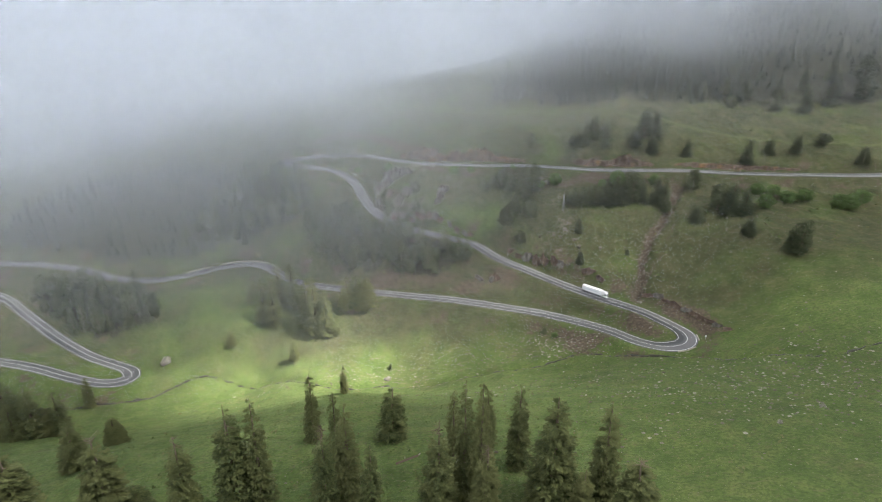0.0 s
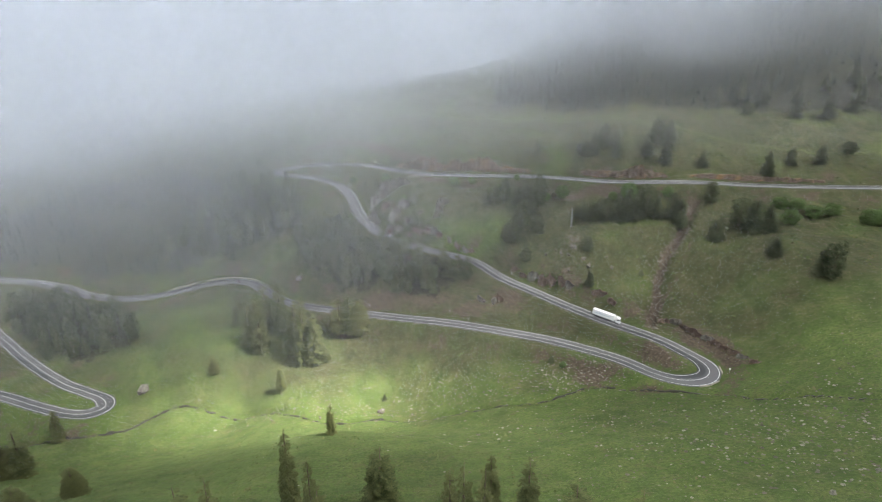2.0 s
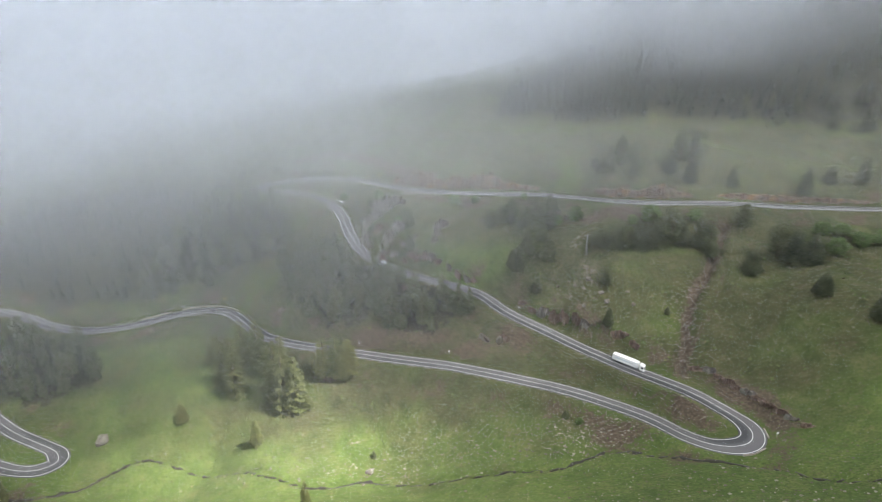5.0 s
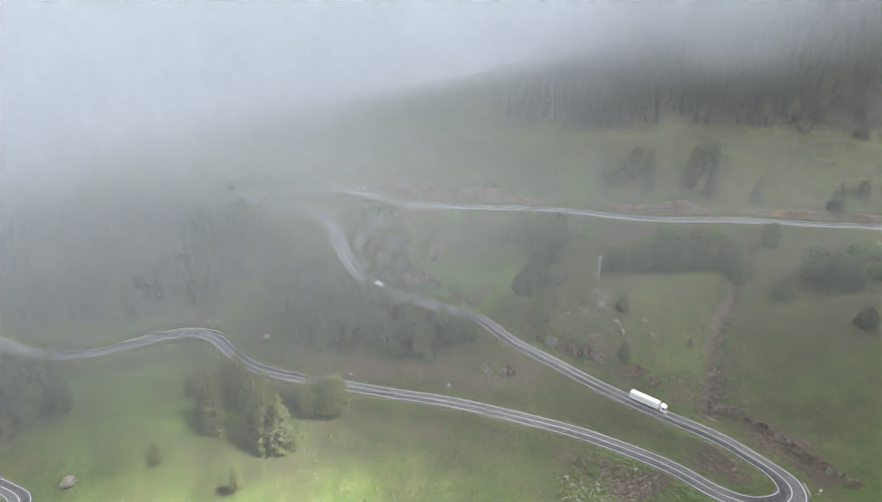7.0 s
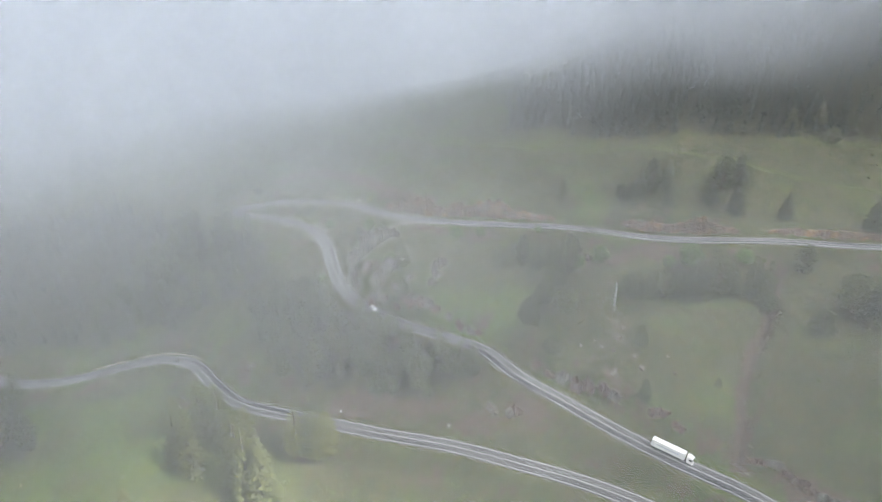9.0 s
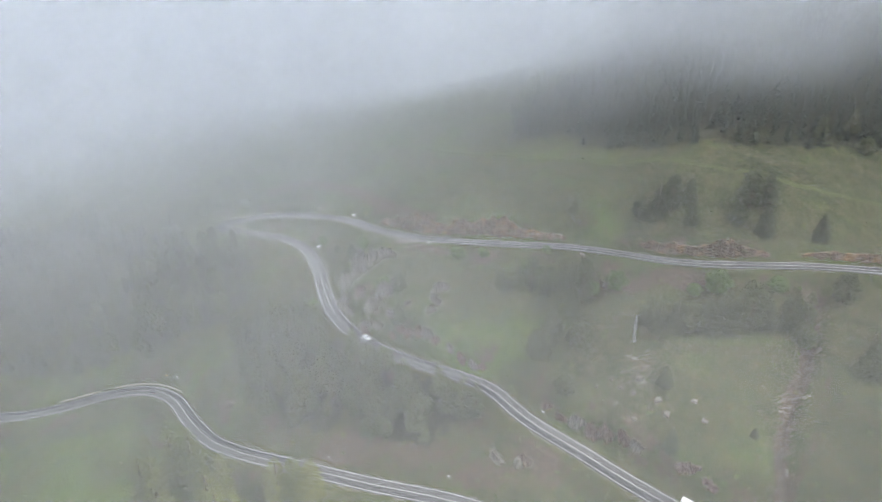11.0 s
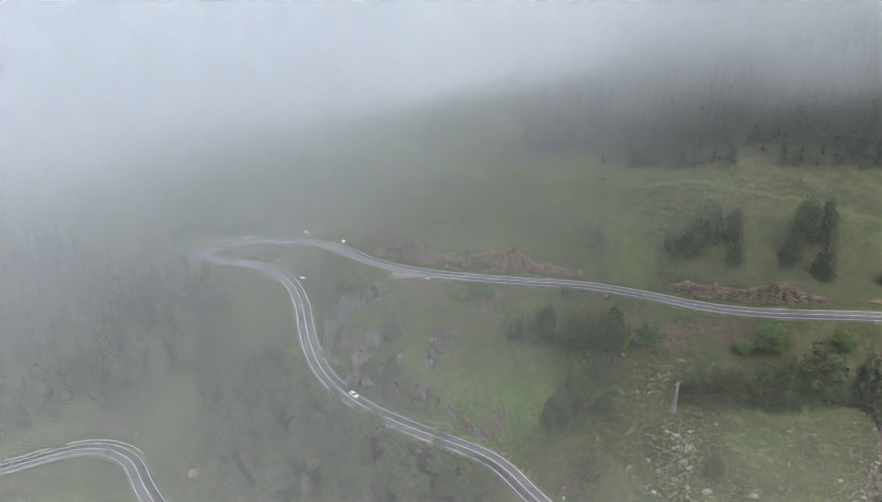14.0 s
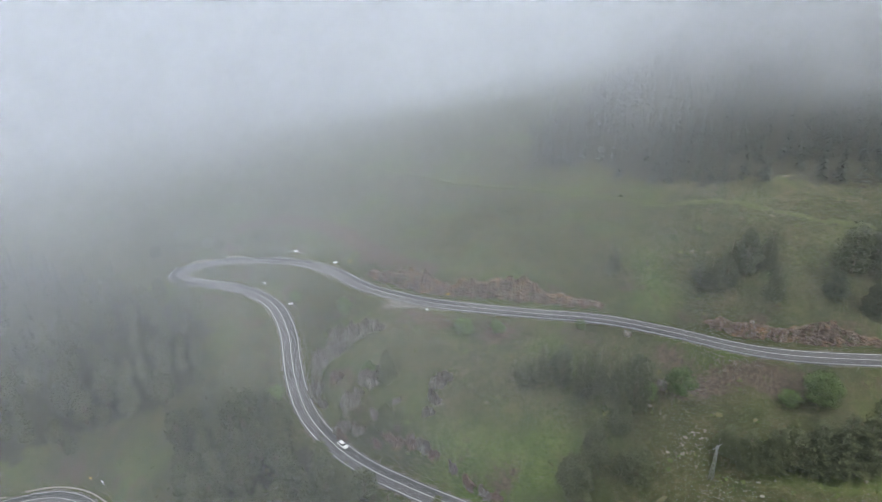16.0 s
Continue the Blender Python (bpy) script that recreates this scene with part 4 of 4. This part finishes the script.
RED_ROCKS = [(-28, 408, 2.4, 2.6), (-23, 405, 2.6, 2.8), (-19, 404, 2.4, 3.6), (-15, 402, 2.2, 4.2), (-11, 400, 2.0, 3.0), (-32, 408, 2.2, 2.0), (0, 394, 2.4, 3.0), (5, 391, 2.6, 2.8), (10, 389, 2.2, 2.2),
             (-49, 428, 2.6, 4.0), (-45, 411, 2.2, 3.2), (46, 356, 3.0, 4.6), (50, 352, 2.6, 5.0), (55, 349, 2.8, 4.6), (60, 346, 2.6, 4.0), (64, 342, 2.6, 3.4), (79, 331, 3.4, 2.6), (84, 326, 2.6, 2.0),
             (25, 345, 2.2, 3.4), (14, 349, 3.2, 1.6), (40, 361, 2.6, 2.2), (36, 366, 2.2, 2.0), (110, 312, 3.0, 1.4), (114, 310, 2.6, 1.8), (117, 306, 2.6, 1.5), (120, 302, 2.4, 1.7), (122, 298, 2.6, 1.4), (125, 294, 2.6, 1.7), (127, 289, 2.4, 1.5), (129, 285, 2.6, 1.6), (132, 280, 2.4, 1.4), (134, 275, 2.6, 1.3), (137, 269, 2.2, 1.0)]
for k, (x, y, w, t) in enumerate(RED_ROCKS):
    set_rock(RED_CRAGS if k % 4 != 3 else CRAGS, k, x, y, w * 1.3, t * (1.6 if k > 21 else 1.35), "weathered reddish rock face in the road bank", "rock", "red bank rocks", rnd.uniform(-60, -10))
SLOPE_ROCKS = [(62, 362), (69, 362), (74, 354), (66, 358), (71, 366), (60, 367), (76, 349), (88, 345), (86, 351), (65, 350), (54, 366)]
for k, (x, y) in enumerate(SLOPE_ROCKS):
    set_rock(BOULDERS, k, x, y, rnd.uniform(0.7, 1.5), rnd.uniform(0.6, 1.3), "pale grey boulder on the grassy slope", "boulder", "slope boulders", rnd.uniform(0, 360), 0.3, "boulder")
for k, (x, y, w, t) in enumerate(((-179, 318, 3.4, 2.8), (60, 417, 2.0, 1.6), (63, 408, 2.0, 2.0), (58, 437, 1.6, 1.2), (-96, 405, 2.6, 2.2), (-101, 384, 2.0, 1.6), (-38, 292, 2.0, 1.4), (23, 346, 2.4, 3.2),
                                  (102, 158, 1.0, 0.7), (121, 168, 1.0, 0.8), (139, 372, 1.4, 1.2))):
    set_rock(BOULDERS, k + 1, x, y, w, t, "large pale boulder lying in the grass", "boulder", "large boulders", rnd.uniform(0, 360), 0.3, "boulder")

# rough red rock faces cut along the uphill side of the upper road


def rock_bank(a, b, tall, seed):
    """A ragged rock face of upright blocks beside the road between two plan x values."""
    idx = [i for i in UPPER_SAMPLES if b > ROAD[i, 0] > a]
    n, nv = 3 * (len(idx) - 1) + 1, 26
    at = np.linspace(0, len(idx) - 1, n)
    line = np.stack([np.interp(at, np.arange(len(idx)), ROAD[idx, k]) for k in range(3)], 1)
    out = np.stack([np.interp(at, np.arange(len(idx)), -LEFT[idx, k]) for k in range(2)], 1)
    f = np.repeat((at / at[-1])[None], nv, 0)
    run_ = np.repeat(at[None] * 1.5, nv, 0)
    v = np.repeat(np.linspace(0, 1, nv)[:, None], n, 1)
    swell = tall * (0.22 + 0.78 * np.sin(np.pi * f) ** 0.5) * (0.72 + 0.22 * np.sin(run_ * 0.14 + seed) + 0.35 * rough(run_ * 0.12, run_ * 0, seed)) * (0.85 + 0.25 * blocks(run_, run_ * 0, 0.4, 1, seed))
    face, back = np.clip(v / 0.72, 0, 1), np.clip((v - 0.72) / 0.28, 0, 1)
    rise = land(line[:, 0] + 12 * out[:, 0], line[:, 1] + 12 * out[:, 1]) - line[:, 2]
    swell = np.maximum(swell, 0.85 * rise[None] * np.sin(np.pi * f) ** 0.3)
    z = -0.6 + (swell + 0.6) * face
    o = 5.9 + 1.6 * face + 5.5 * back + (1 - 0.7 * back) * (0.9 * blocks(run_, z, 0.36, 0.14, seed) + 0.7 * blocks(run_, z, 0.8, 0.22, seed + 1) + 0.5 * rough(run_ * 0.5, z * 0.12, seed + 4))
    x, y = line[None, :, 0] + out[None, :, 0] * o, line[None, :, 1] + out[None, :, 1] * o
    z = line[None, :, 2] + z + 0.25 * rough(run_ * 0.6, v * 9, seed + 6)
    ground_z = land(x, y)
    z = np.where(back > 0, z * (1 - back) + (ground_z - 0.6) * back, z)
    ob = mesh_object("rock_bank", np.stack([x.ravel(), y.ravel(), z.ravel()], 1), grid_faces(n, nv), RED_ROCK, False)
    return tagged(ob, "red and ochre rock face cut beside the road", "rock face", "road cuttings", "structure")


UPPER_SAMPLES = range(int(len(ROAD) * 0.34))
rock_bank(-54, 52, 12.0, 3)
rock_bank(79, 140, 9.5, 5)
rock_bank(150, 240, 4.0, 8)

# loose stones over the meadows and slopes: one mass of many small rocks
pv = np.array([(0, 0, 0.75), (0.9, 0.1, 0.1), (0.25, 0.85, 0.05), (-0.75, 0.5, 0.12), (-0.6, -0.65, 0.0), (0.35, -0.8, 0.1), (0.1, 0.1, -0.6)])
pf = np.array([(0, 1, 2), (0, 2, 3), (0, 3, 4), (0, 4, 5), (0, 5, 1), (6, 2, 1), (6, 3, 2), (6, 4, 3), (6, 5, 4), (6, 1, 5)])
g = np.random.RandomState(77)
px, py, ps = [], [], []
for cx_, cy_, sx, sy, n, s0 in ((110, 185, 60, 30, 420, 0.45), (150, 210, 40, 30, 260, 0.5), (60, 235, 60, 22, 260, 0.4), (-10, 300, 60, 12, 300, 0.5), (60, 285, 30, 9, 200, 0.5), (-60, 290, 50, 8, 160, 0.45),
                                (-80, 322, 30, 12, 120, 0.5), (65, 360, 12, 12, 140, 0.5), (100, 350, 40, 26, 320, 0.45), (0, 428, 22, 14, 260, 0.30), (65, 405, 14, 10, 140, 0.4), (85, 470, 12, 12, 120, 0.32),
                                (130, 480, 40, 14, 220, 0.5), (75, 477, 7, 7, 200, 0.32), (82, 419, 16, 5, 200, 0.34), (119, 504, 30, 6, 140, 0.34), (67, 388, 8, 4, 90, 0.42), (69, 367, 5, 7, 130, 0.5), (-2, 430, 14, 8, 160, 0.26), (160, 330, 40, 40, 260, 0.5), (200, 375, 50, 14, 200, 0.6), (-60, 165, 70, 40, 140, 0.3), (-150, 330, 30, 20, 80, 0.5), (20, 400, 60, 30, 220, 0.4)):
    n, s0 = int(2.6 * n), s0 * (1.35 if cx_ > 55 and cy_ < 300 else 0.95)
    px.append(g.normal(cx_, sx * 0.7, n)), py.append(g.normal(cy_, sy * 0.7, n)), ps.append(0.62 * s0 * np.exp(g.normal(0, 0.55, n)))
td = STREAM[g.randint(0, len(STREAM), 420)]
px.append(td[:, 0] + g.normal(0, 2.2, 420)), py.append(td[:, 1] + g.normal(0, 2.2, 420)), ps.append(0.32 * np.exp(g.normal(0, 0.5, 420)))
td = GULLY[g.randint(0, len(GULLY), 900)]
px.append(td[:, 0] + g.normal(0, 2.1, 900)), py.append(td[:, 1] + g.normal(0, 2.1, 900)), ps.append(0.48 * np.exp(g.normal(0, 0.5, 900)))
px, py, ps = np.concatenate(px), np.concatenate(py), np.concatenate(ps)
ps = np.minimum(ps, 0.95)
keep = near_line(px, py, ROAD)[0] > 6.5
px, py, ps = px[keep], py[keep], ps[keep]
pz = land(px, py)
turn = g.uniform(0, 2 * np.pi, len(px))
ca, sa = np.cos(turn)[:, None], np.sin(turn)[:, None]
w = ps[:, None]
sv = np.stack([px[:, None] + w * (pv[:, 0] * ca - pv[:, 1] * sa), py[:, None] + w * (pv[:, 0] * sa + pv[:, 1] * ca) * 0.8, pz[:, None] + w * pv[:, 2] * 0.8], 2)
sf = pf[None] + (np.arange(len(px)) * len(pv))[:, None, None]
stones = mesh_object("stones", sv.reshape(-1, 3), sf.reshape(-1, 3), FIELD_STONES, False)
tagged(stones, "pale loose stones strewn over the pasture", "stones", kind="stuff")

# grass tufts and low scrub, past counting, in one mass
g = np.random.RandomState(91)
n = 22000
tx, ty = g.uniform(-260, 290, n), 130 + 400 * g.uniform(0, 1, n) ** 1.1
thick = waves(tx, ty, 38, 92, 3) + 0.5 * waves(tx, ty, 12, 93, 2)
keep = (near_line(tx, ty, ROAD)[0] > 6.2) & (thick + g.normal(0, 0.5, n) > -0.1) & (np.abs(tx) < 0.78 * ty + 10)
tx, ty = tx[keep], ty[keep]
tz, n = land(tx, ty), len(tx)
tc, ta, tb = [], [], []
for k in range(4):
    a = g.uniform(0, 2 * np.pi, n)
    s_ = (0.27 * np.exp(g.normal(0, 0.45, n)) * (0.7 + 0.6 * smooth(250, 330, ty)))[:, None]
    tc.append(np.column_stack([tx + g.normal(0, 0.35, n), ty + g.normal(0, 0.35, n), tz + 0.15]))
    ta.append(np.column_stack([np.cos(a), np.sin(a), g.uniform(0.2, 0.9, n)]) * s_)
    tb.append(np.column_stack([-np.sin(a), np.cos(a), g.uniform(-0.2, 0.2, n)]) * s_)
v, f = quads(np.vstack(tc), np.vstack(ta), np.vstack(tb))
tufts = mesh_object("grass_tufts", v, f, TUFTS, False)
tagged(tufts, "dark and yellowish grass tufts and low scrub on the slopes", "grass", kind="stuff")

# ---- vehicles ----


def part(name, bm, material, parent, label=""):
    me = bpy.data.meshes.new(name)
    bm.to_mesh(me)
    bm.free()
    me.materials.append(material)
    ob = new(name, me)
    ob.parent = parent
    return tagged(ob, label)


def box(x0, x1, y0, y1, z0, z1, bevel=0.0, segments=2):
    bm = bmesh.new()
    bmesh.ops.create_cube(bm, size=1.0)
    bmesh.ops.scale(bm, vec=(x1 - x0, y1 - y0, z1 - z0), verts=bm.verts)
    bmesh.ops.translate(bm, vec=((x0 + x1) / 2, (y0 + y1) / 2, (z0 + z1) / 2), verts=bm.verts)
    if bevel:
        bmesh.ops.bevel(bm, geom=bm.edges[:], offset=bevel, segments=segments, affect="EDGES")
    return bm


def disc(x, y, z, r_, wide, segments=20):
    bm = bmesh.new()
    bmesh.ops.create_cone(bm, cap_ends=True, segments=segments, radius1=r_, radius2=r_, depth=wide)
    bmesh.ops.rotate(bm, matrix=Matrix.Rotation(radians(90), 3, "Y"), verts=bm.verts)
    bmesh.ops.bevel(bm, geom=[e for e in bm.edges if len(e.link_faces) == 2 and e.calc_face_angle() > 1.0], offset=min(0.05, r_ * 0.12), segments=2, affect="EDGES")
    bmesh.ops.translate(bm, vec=(x, y, z), verts=bm.verts)
    return bm


def wheel(parent, x, y, r_, wide=0.3):
    hub = new("wheel")
    hub.parent = parent
    part("tyre", disc(x, y, r_, r_, wide), RUBBER, hub)
    part("rim", disc(x + (0.04 if x > 0 else -0.04), y, r_, r_ * 0.55, wide), STEEL, hub)


def bars(parent, x, y0, y1, z, tall, gap, material):
    """Writing too far off to read, as plain bars on a side wall."""
    y = y0
    while y < y1:
        w_ = rnd.uniform(0.3, 0.7)
        part("lettering_bar", box(x - 0.01, x + 0.01, y, y + w_, z, z + tall), material, parent)
        y += w_ + gap


def articulated_truck():
    """Front towards +y; 15.4 m long."""
    t = new("articulated_truck")
    part("trailer_box", box(-1.27, 1.27, -7.7, 4.6, 1.15, 3.95, 0.07), WHITE, t, "white box trailer")
    part("trailer_roof_rail", box(-1.29, 1.29, -7.72, 4.62, 3.80, 3.90, 0.02), STEEL, t)
    part("trailer_lower_rail", box(-1.29, 1.29, -7.72, 4.62, 1.10, 1.24, 0.02), GREY, t)
    part("chassis", box(-0.5, 0.5, -7.5, 7.2, 0.75, 1.1, 0.03), GREY, t)
    part("side_guard", box(-1.24, -1.18, -3.0, 1.8, 0.5, 1.0, 0.02), GREY, t)
    part("side_guard", box(1.18, 1.24, -3.0, 1.8, 0.5, 1.0, 0.02), GREY, t)
    part("rear_bumper", box(-1.2, 1.2, -7.75, -7.6, 0.5, 0.75, 0.02), GREY, t)
    for x in (-1.05, 1.05):
        part("tail_light", box(x - 0.15, x + 0.15, -7.80, -7.74, 0.78, 0.95, 0.01), RED, t)
    cab = part("cab", box(-1.22, 1.22, 5.35, 7.55, 0.75, 3.25, 0.14, 3), WHITE, t, "white driver's cab")
    part("roof_fairing", box(-1.15, 1.15, 5.3, 6.9, 3.2, 3.75, 0.22, 3), WHITE, cab)
    part("windscreen", box(-1.08, 1.08, 7.50, 7.57, 1.95, 2.95, 0.03), GLASS, cab)
    part("side_window", box(-1.235, -1.20, 6.3, 7.25, 2.0, 2.85, 0.01), GLASS, cab)
    part("side_window", box(1.20, 1.235, 6.3, 7.25, 2.0, 2.85, 0.01), GLASS, cab)
    part("grille", box(-0.8, 0.8, 7.52, 7.58, 1.0, 1.7, 0.02), GREY, cab)
    part("bumper", box(-1.22, 1.22, 7.35, 7.72, 0.42, 0.85, 0.08), WHITE, cab)
    for x in (-1, 1):
        part("headlight", box(x * 0.95 - 0.2, x * 0.95 + 0.2, 7.68, 7.74, 0.62, 0.82, 0.02), GLASS, cab)
        part("mirror", box(x * 1.38 - 0.09, x * 1.38 + 0.09, 7.2, 7.35, 2.05, 2.75, 0.03), GREY, cab)
        part("fuel_tank", box(x * 0.95 - 0.25, x * 0.95 + 0.25, 3.6, 4.9, 0.5, 1.05, 0.1), STEEL, t)
        for y in (6.6, 4.0 - 0.9):
            wheel(t, x * 1.05, y, 0.5)
        for y in (-3.6, -4.9, -6.2):
            wheel(t, x * 1.05, y, 0.5)
        bars(t, x * 1.285, -6.2, 2.2, 2.5, 0.42, 0.22, BLUE)
    return tagged(t, "white articulated truck with box trailer driving downhill", "truck")


def car(paint, label):
    """Front towards +y; 4.3 m long."""
    c = new("car")
    bm = box(-0.88, 0.88, -2.15, 2.15, 0.32, 0.92, 0.14, 3)
    part("body", bm, paint, c)
    bm = box(-0.80, 0.80, -1.75, 0.95, 0.88, 1.45, 0.10, 3)
    for v in bm.verts:
        if v.co.z > 1.1:
            v.co.y = -0.4 + (v.co.y + 0.4) * 0.72
            v.co.x *= 0.86
    cabin = part("cabin", bm, GLASS, c, "dark windows")
    part("roof", box(-0.64, 0.64, -1.35, 0.42, 1.42, 1.49, 0.03), paint, cabin)
    for x in (-1, 1):
        part("headlight", box(x * 0.62 - 0.18, x * 0.62 + 0.18, 2.10, 2.17, 0.62, 0.78, 0.02), STEEL, c)
        part("tail_light", box(x * 0.65 - 0.15, x * 0.65 + 0.15, -2.17, -2.10, 0.62, 0.80, 0.02), RED, c)
        for y in (-1.3, 1.35):
            wheel(c, x * 0.80, y, 0.32, 0.22)
    return tagged(c, label, "car")


def on_road(ob, x, y, side, back=False):
    """Sets a vehicle on the road beside the nearest point of its line, side metres to the left."""
    i = int(np.hypot(ROAD[:, 0] - x, ROAD[:, 1] - y).argmin())
    j, k = max(0, i - 3), min(len(ROAD) - 1, i + 3)
    d = Vector(ROAD[k] - ROAD[j]) * (-1 if back else 1)
    yaw = math.degrees(math.atan2(-d.x, d.y))
    pitch = math.degrees(math.atan2(d.z, d.xy.length))
    ob.matrix_basis = pose(ROAD[i, 0] + LEFT[i, 0] * side, ROAD[i, 1] + LEFT[i, 1] * side, ROAD[i, 2] - 0.02, pitch, 0, yaw)


on_road(articulated_truck(), 79, 316, 1.75)
on_road(car(WHITE, "small white car driving down the road"), -44, 407, 1.7)
on_road(car(GREY, "dark grey car on the lower road"), -153, 415.5, 1.7)

# ---- road furniture and small things ----


def road_sign(x, y, plate, wide, tall, label):
    s = new("road_sign")
    part("post", box(-0.05, 0.05, -0.05, 0.05, -0.3, 2.2, 0.01), STEEL, s)
    p = part("plate", box(-wide / 2, wide / 2, -0.09, -0.05, 1.5, 1.5 + tall, 0.02), plate, s)
    part("plate_back", box(-wide / 2 + 0.05, wide / 2 - 0.05, -0.05, -0.02, 1.55, 1.45 + tall, 0.01), STEEL, p)
    s.matrix_basis = pose(x, y, height(x, y), 0, 0, rnd.uniform(-25, 25))
    return tagged(s, label, "road sign", "road signs")


for x, y, plate, w_, t_ in ((-90, 524.5, WHITE, 2.0, 0.9), (-66, 509, WHITE, 1.8, 0.9), (-58, 506, YELLOW, 1.0, 0.8), (-101, 505.5, WHITE, 1.0, 0.8), (-84, 490, WHITE, 2.2, 0.9), (-9, 468.5, YELLOW, 0.8, 0.9),
                            (-17, 456, WHITE, 1.0, 0.8), (127, 271, WHITE, 0.9, 0.9), (34, 365, WHITE, 0.7, 0.7), (-3, 345, WHITE, 0.7, 0.7), (-52, 358, WHITE, 0.7, 0.7), (-150, 421.5, YELLOW, 1.4, 0.7),
                            (-143, 418.5, WHITE, 1.2, 0.6)):
    road_sign(x, y, plate, w_, t_, "yellow plate road sign on a steel post" if plate is YELLOW else "white plate road sign on a steel post")


def parapet(a, b, side, label):
    """A low broken line of concrete blocks along a stretch of the road's edge."""
    wall = new("parapet")
    i = a
    while i < b:
        if rnd.random() > 0.12:
            p = ROAD[i, :2] + LEFT[i] * side * WIDE[i]
            q = ROAD[i + 2, :2] + LEFT[i + 2] * side * WIDE[i + 2]
            d = Vector(q - p)
            ob = part("block", box(-0.17, 0.17, 0, d.length * 0.96, -0.5, 0.5, 0.04), STONE, wall)
            ob.matrix_basis = pose(p[0], p[1], ROAD[i, 2] - 0.1, 0, 0, math.degrees(math.atan2(-d.x, d.y)))
        i += 2
    return tagged(wall, label, "parapet")


def road_index(x, y):
    return int(np.hypot(ROAD[:, 0] - x, ROAD[:, 1] - y).argmin())


parapet(road_index(-140, 408), road_index(-200, 410), -5.4, "low pale concrete parapet on the outside of the bend")
parapet(road_index(-120, 521), road_index(-140, 517), -5.4, "low pale concrete parapet at the upper bend")
parapet(road_index(119, 277), road_index(104, 269), 4.3, "low pale stone edging round the hairpin bend")


def guard_rail(a, b, side):
    """A galvanised beam on short posts along the valley side of the road."""
    rail = new("guard_rail")
    strip("beam", [side, side + 0.07, side + 0.02, side + 0.07, side], [-0.42, -0.50, -0.57, -0.64, -0.74], STEEL, 0, rail, (a, b))
    for i in range(a, b, 3):
        p = ROAD[i, :2] + LEFT[i] * (side + 0.12) * WIDE[i]
        post = part("post", box(-0.06, 0.06, -0.06, 0.06, -0.7, 0.72, 0.01), STEEL, rail)
        post.matrix_basis = pose(p[0], p[1], ROAD[i, 2], 0, 0, math.degrees(math.atan2(LEFT[i, 1], LEFT[i, 0])))
    return tagged(rail, "galvanised steel guard rail along the upper road", "guard rail")


guard_rail(road_index(300, 408), road_index(-8, 462), 4.5)


def pylon(x, y, tall):
    p = new("power_pylon")
    feet = [(-1, -1), (1, -1), (1, 1), (-1, 1)]
    for a, b in feet:
        part("leg", leg_mesh((a * 0.5, b * 0.5, -0.4), (a * 0.18, b * 0.18, tall), 0.05), STEEL, p)
    for k in range(7):
        z0, z1 = tall * k / 7, tall * (k + 1) / 7
        w0, w1 = 0.5 - 0.32 * k / 7, 0.5 - 0.32 * (k + 1) / 7
        for (a, b), (c, d) in zip(feet, feet[1:] + feet[:1]):
            part("brace", leg_mesh((a * w0, b * w0, z0), (c * w1, d * w1, z1), 0.03), STEEL, p)
    part("cross_arm", leg_mesh((-2.2, 0, tall - 0.6), (2.2, 0, tall - 0.6), 0.07), STEEL, p)
    for dx in (-2.0, 0, 2.0):
        part("insulator", leg_mesh((dx, 0, tall - 0.6), (dx, 0, tall - 0.1), 0.06), GREY, p)
    p.matrix_basis = pose(x, y, height(x, y), 0, 0, 35)
    return tagged(p, "slender steel lattice power pylon on the slope", "pylon")


def leg_mesh(a, b, r_):
    v, f = limb(a, b, r_, r_)
    bm = bmesh.new()
    vs = [bm.verts.new(q) for q in v]
    for q in f:
        bm.faces.new([vs[i] for i in q])
    return bm


pylon(70, 379, 12)
log = new("fallen_log")
part("stem", leg_mesh((0, 0, 0), (7.5, 0, 0.25), 0.45), BARK, log)
part("broken_end", leg_mesh((7.4, 0, 0.25), (8.4, 0.3, 0.5), 0.25), DEADWOOD, log)
part("branch_stub", leg_mesh((3, 0, 0.2), (3.4, 0.9, 0.7), 0.1), DEADWOOD, log)
log.matrix_basis = pose(-18, 150, height(-18, 150) + 0.35, 0, -4, 24)
tagged(log, "weathered fallen tree trunk lying on the grass", "log")
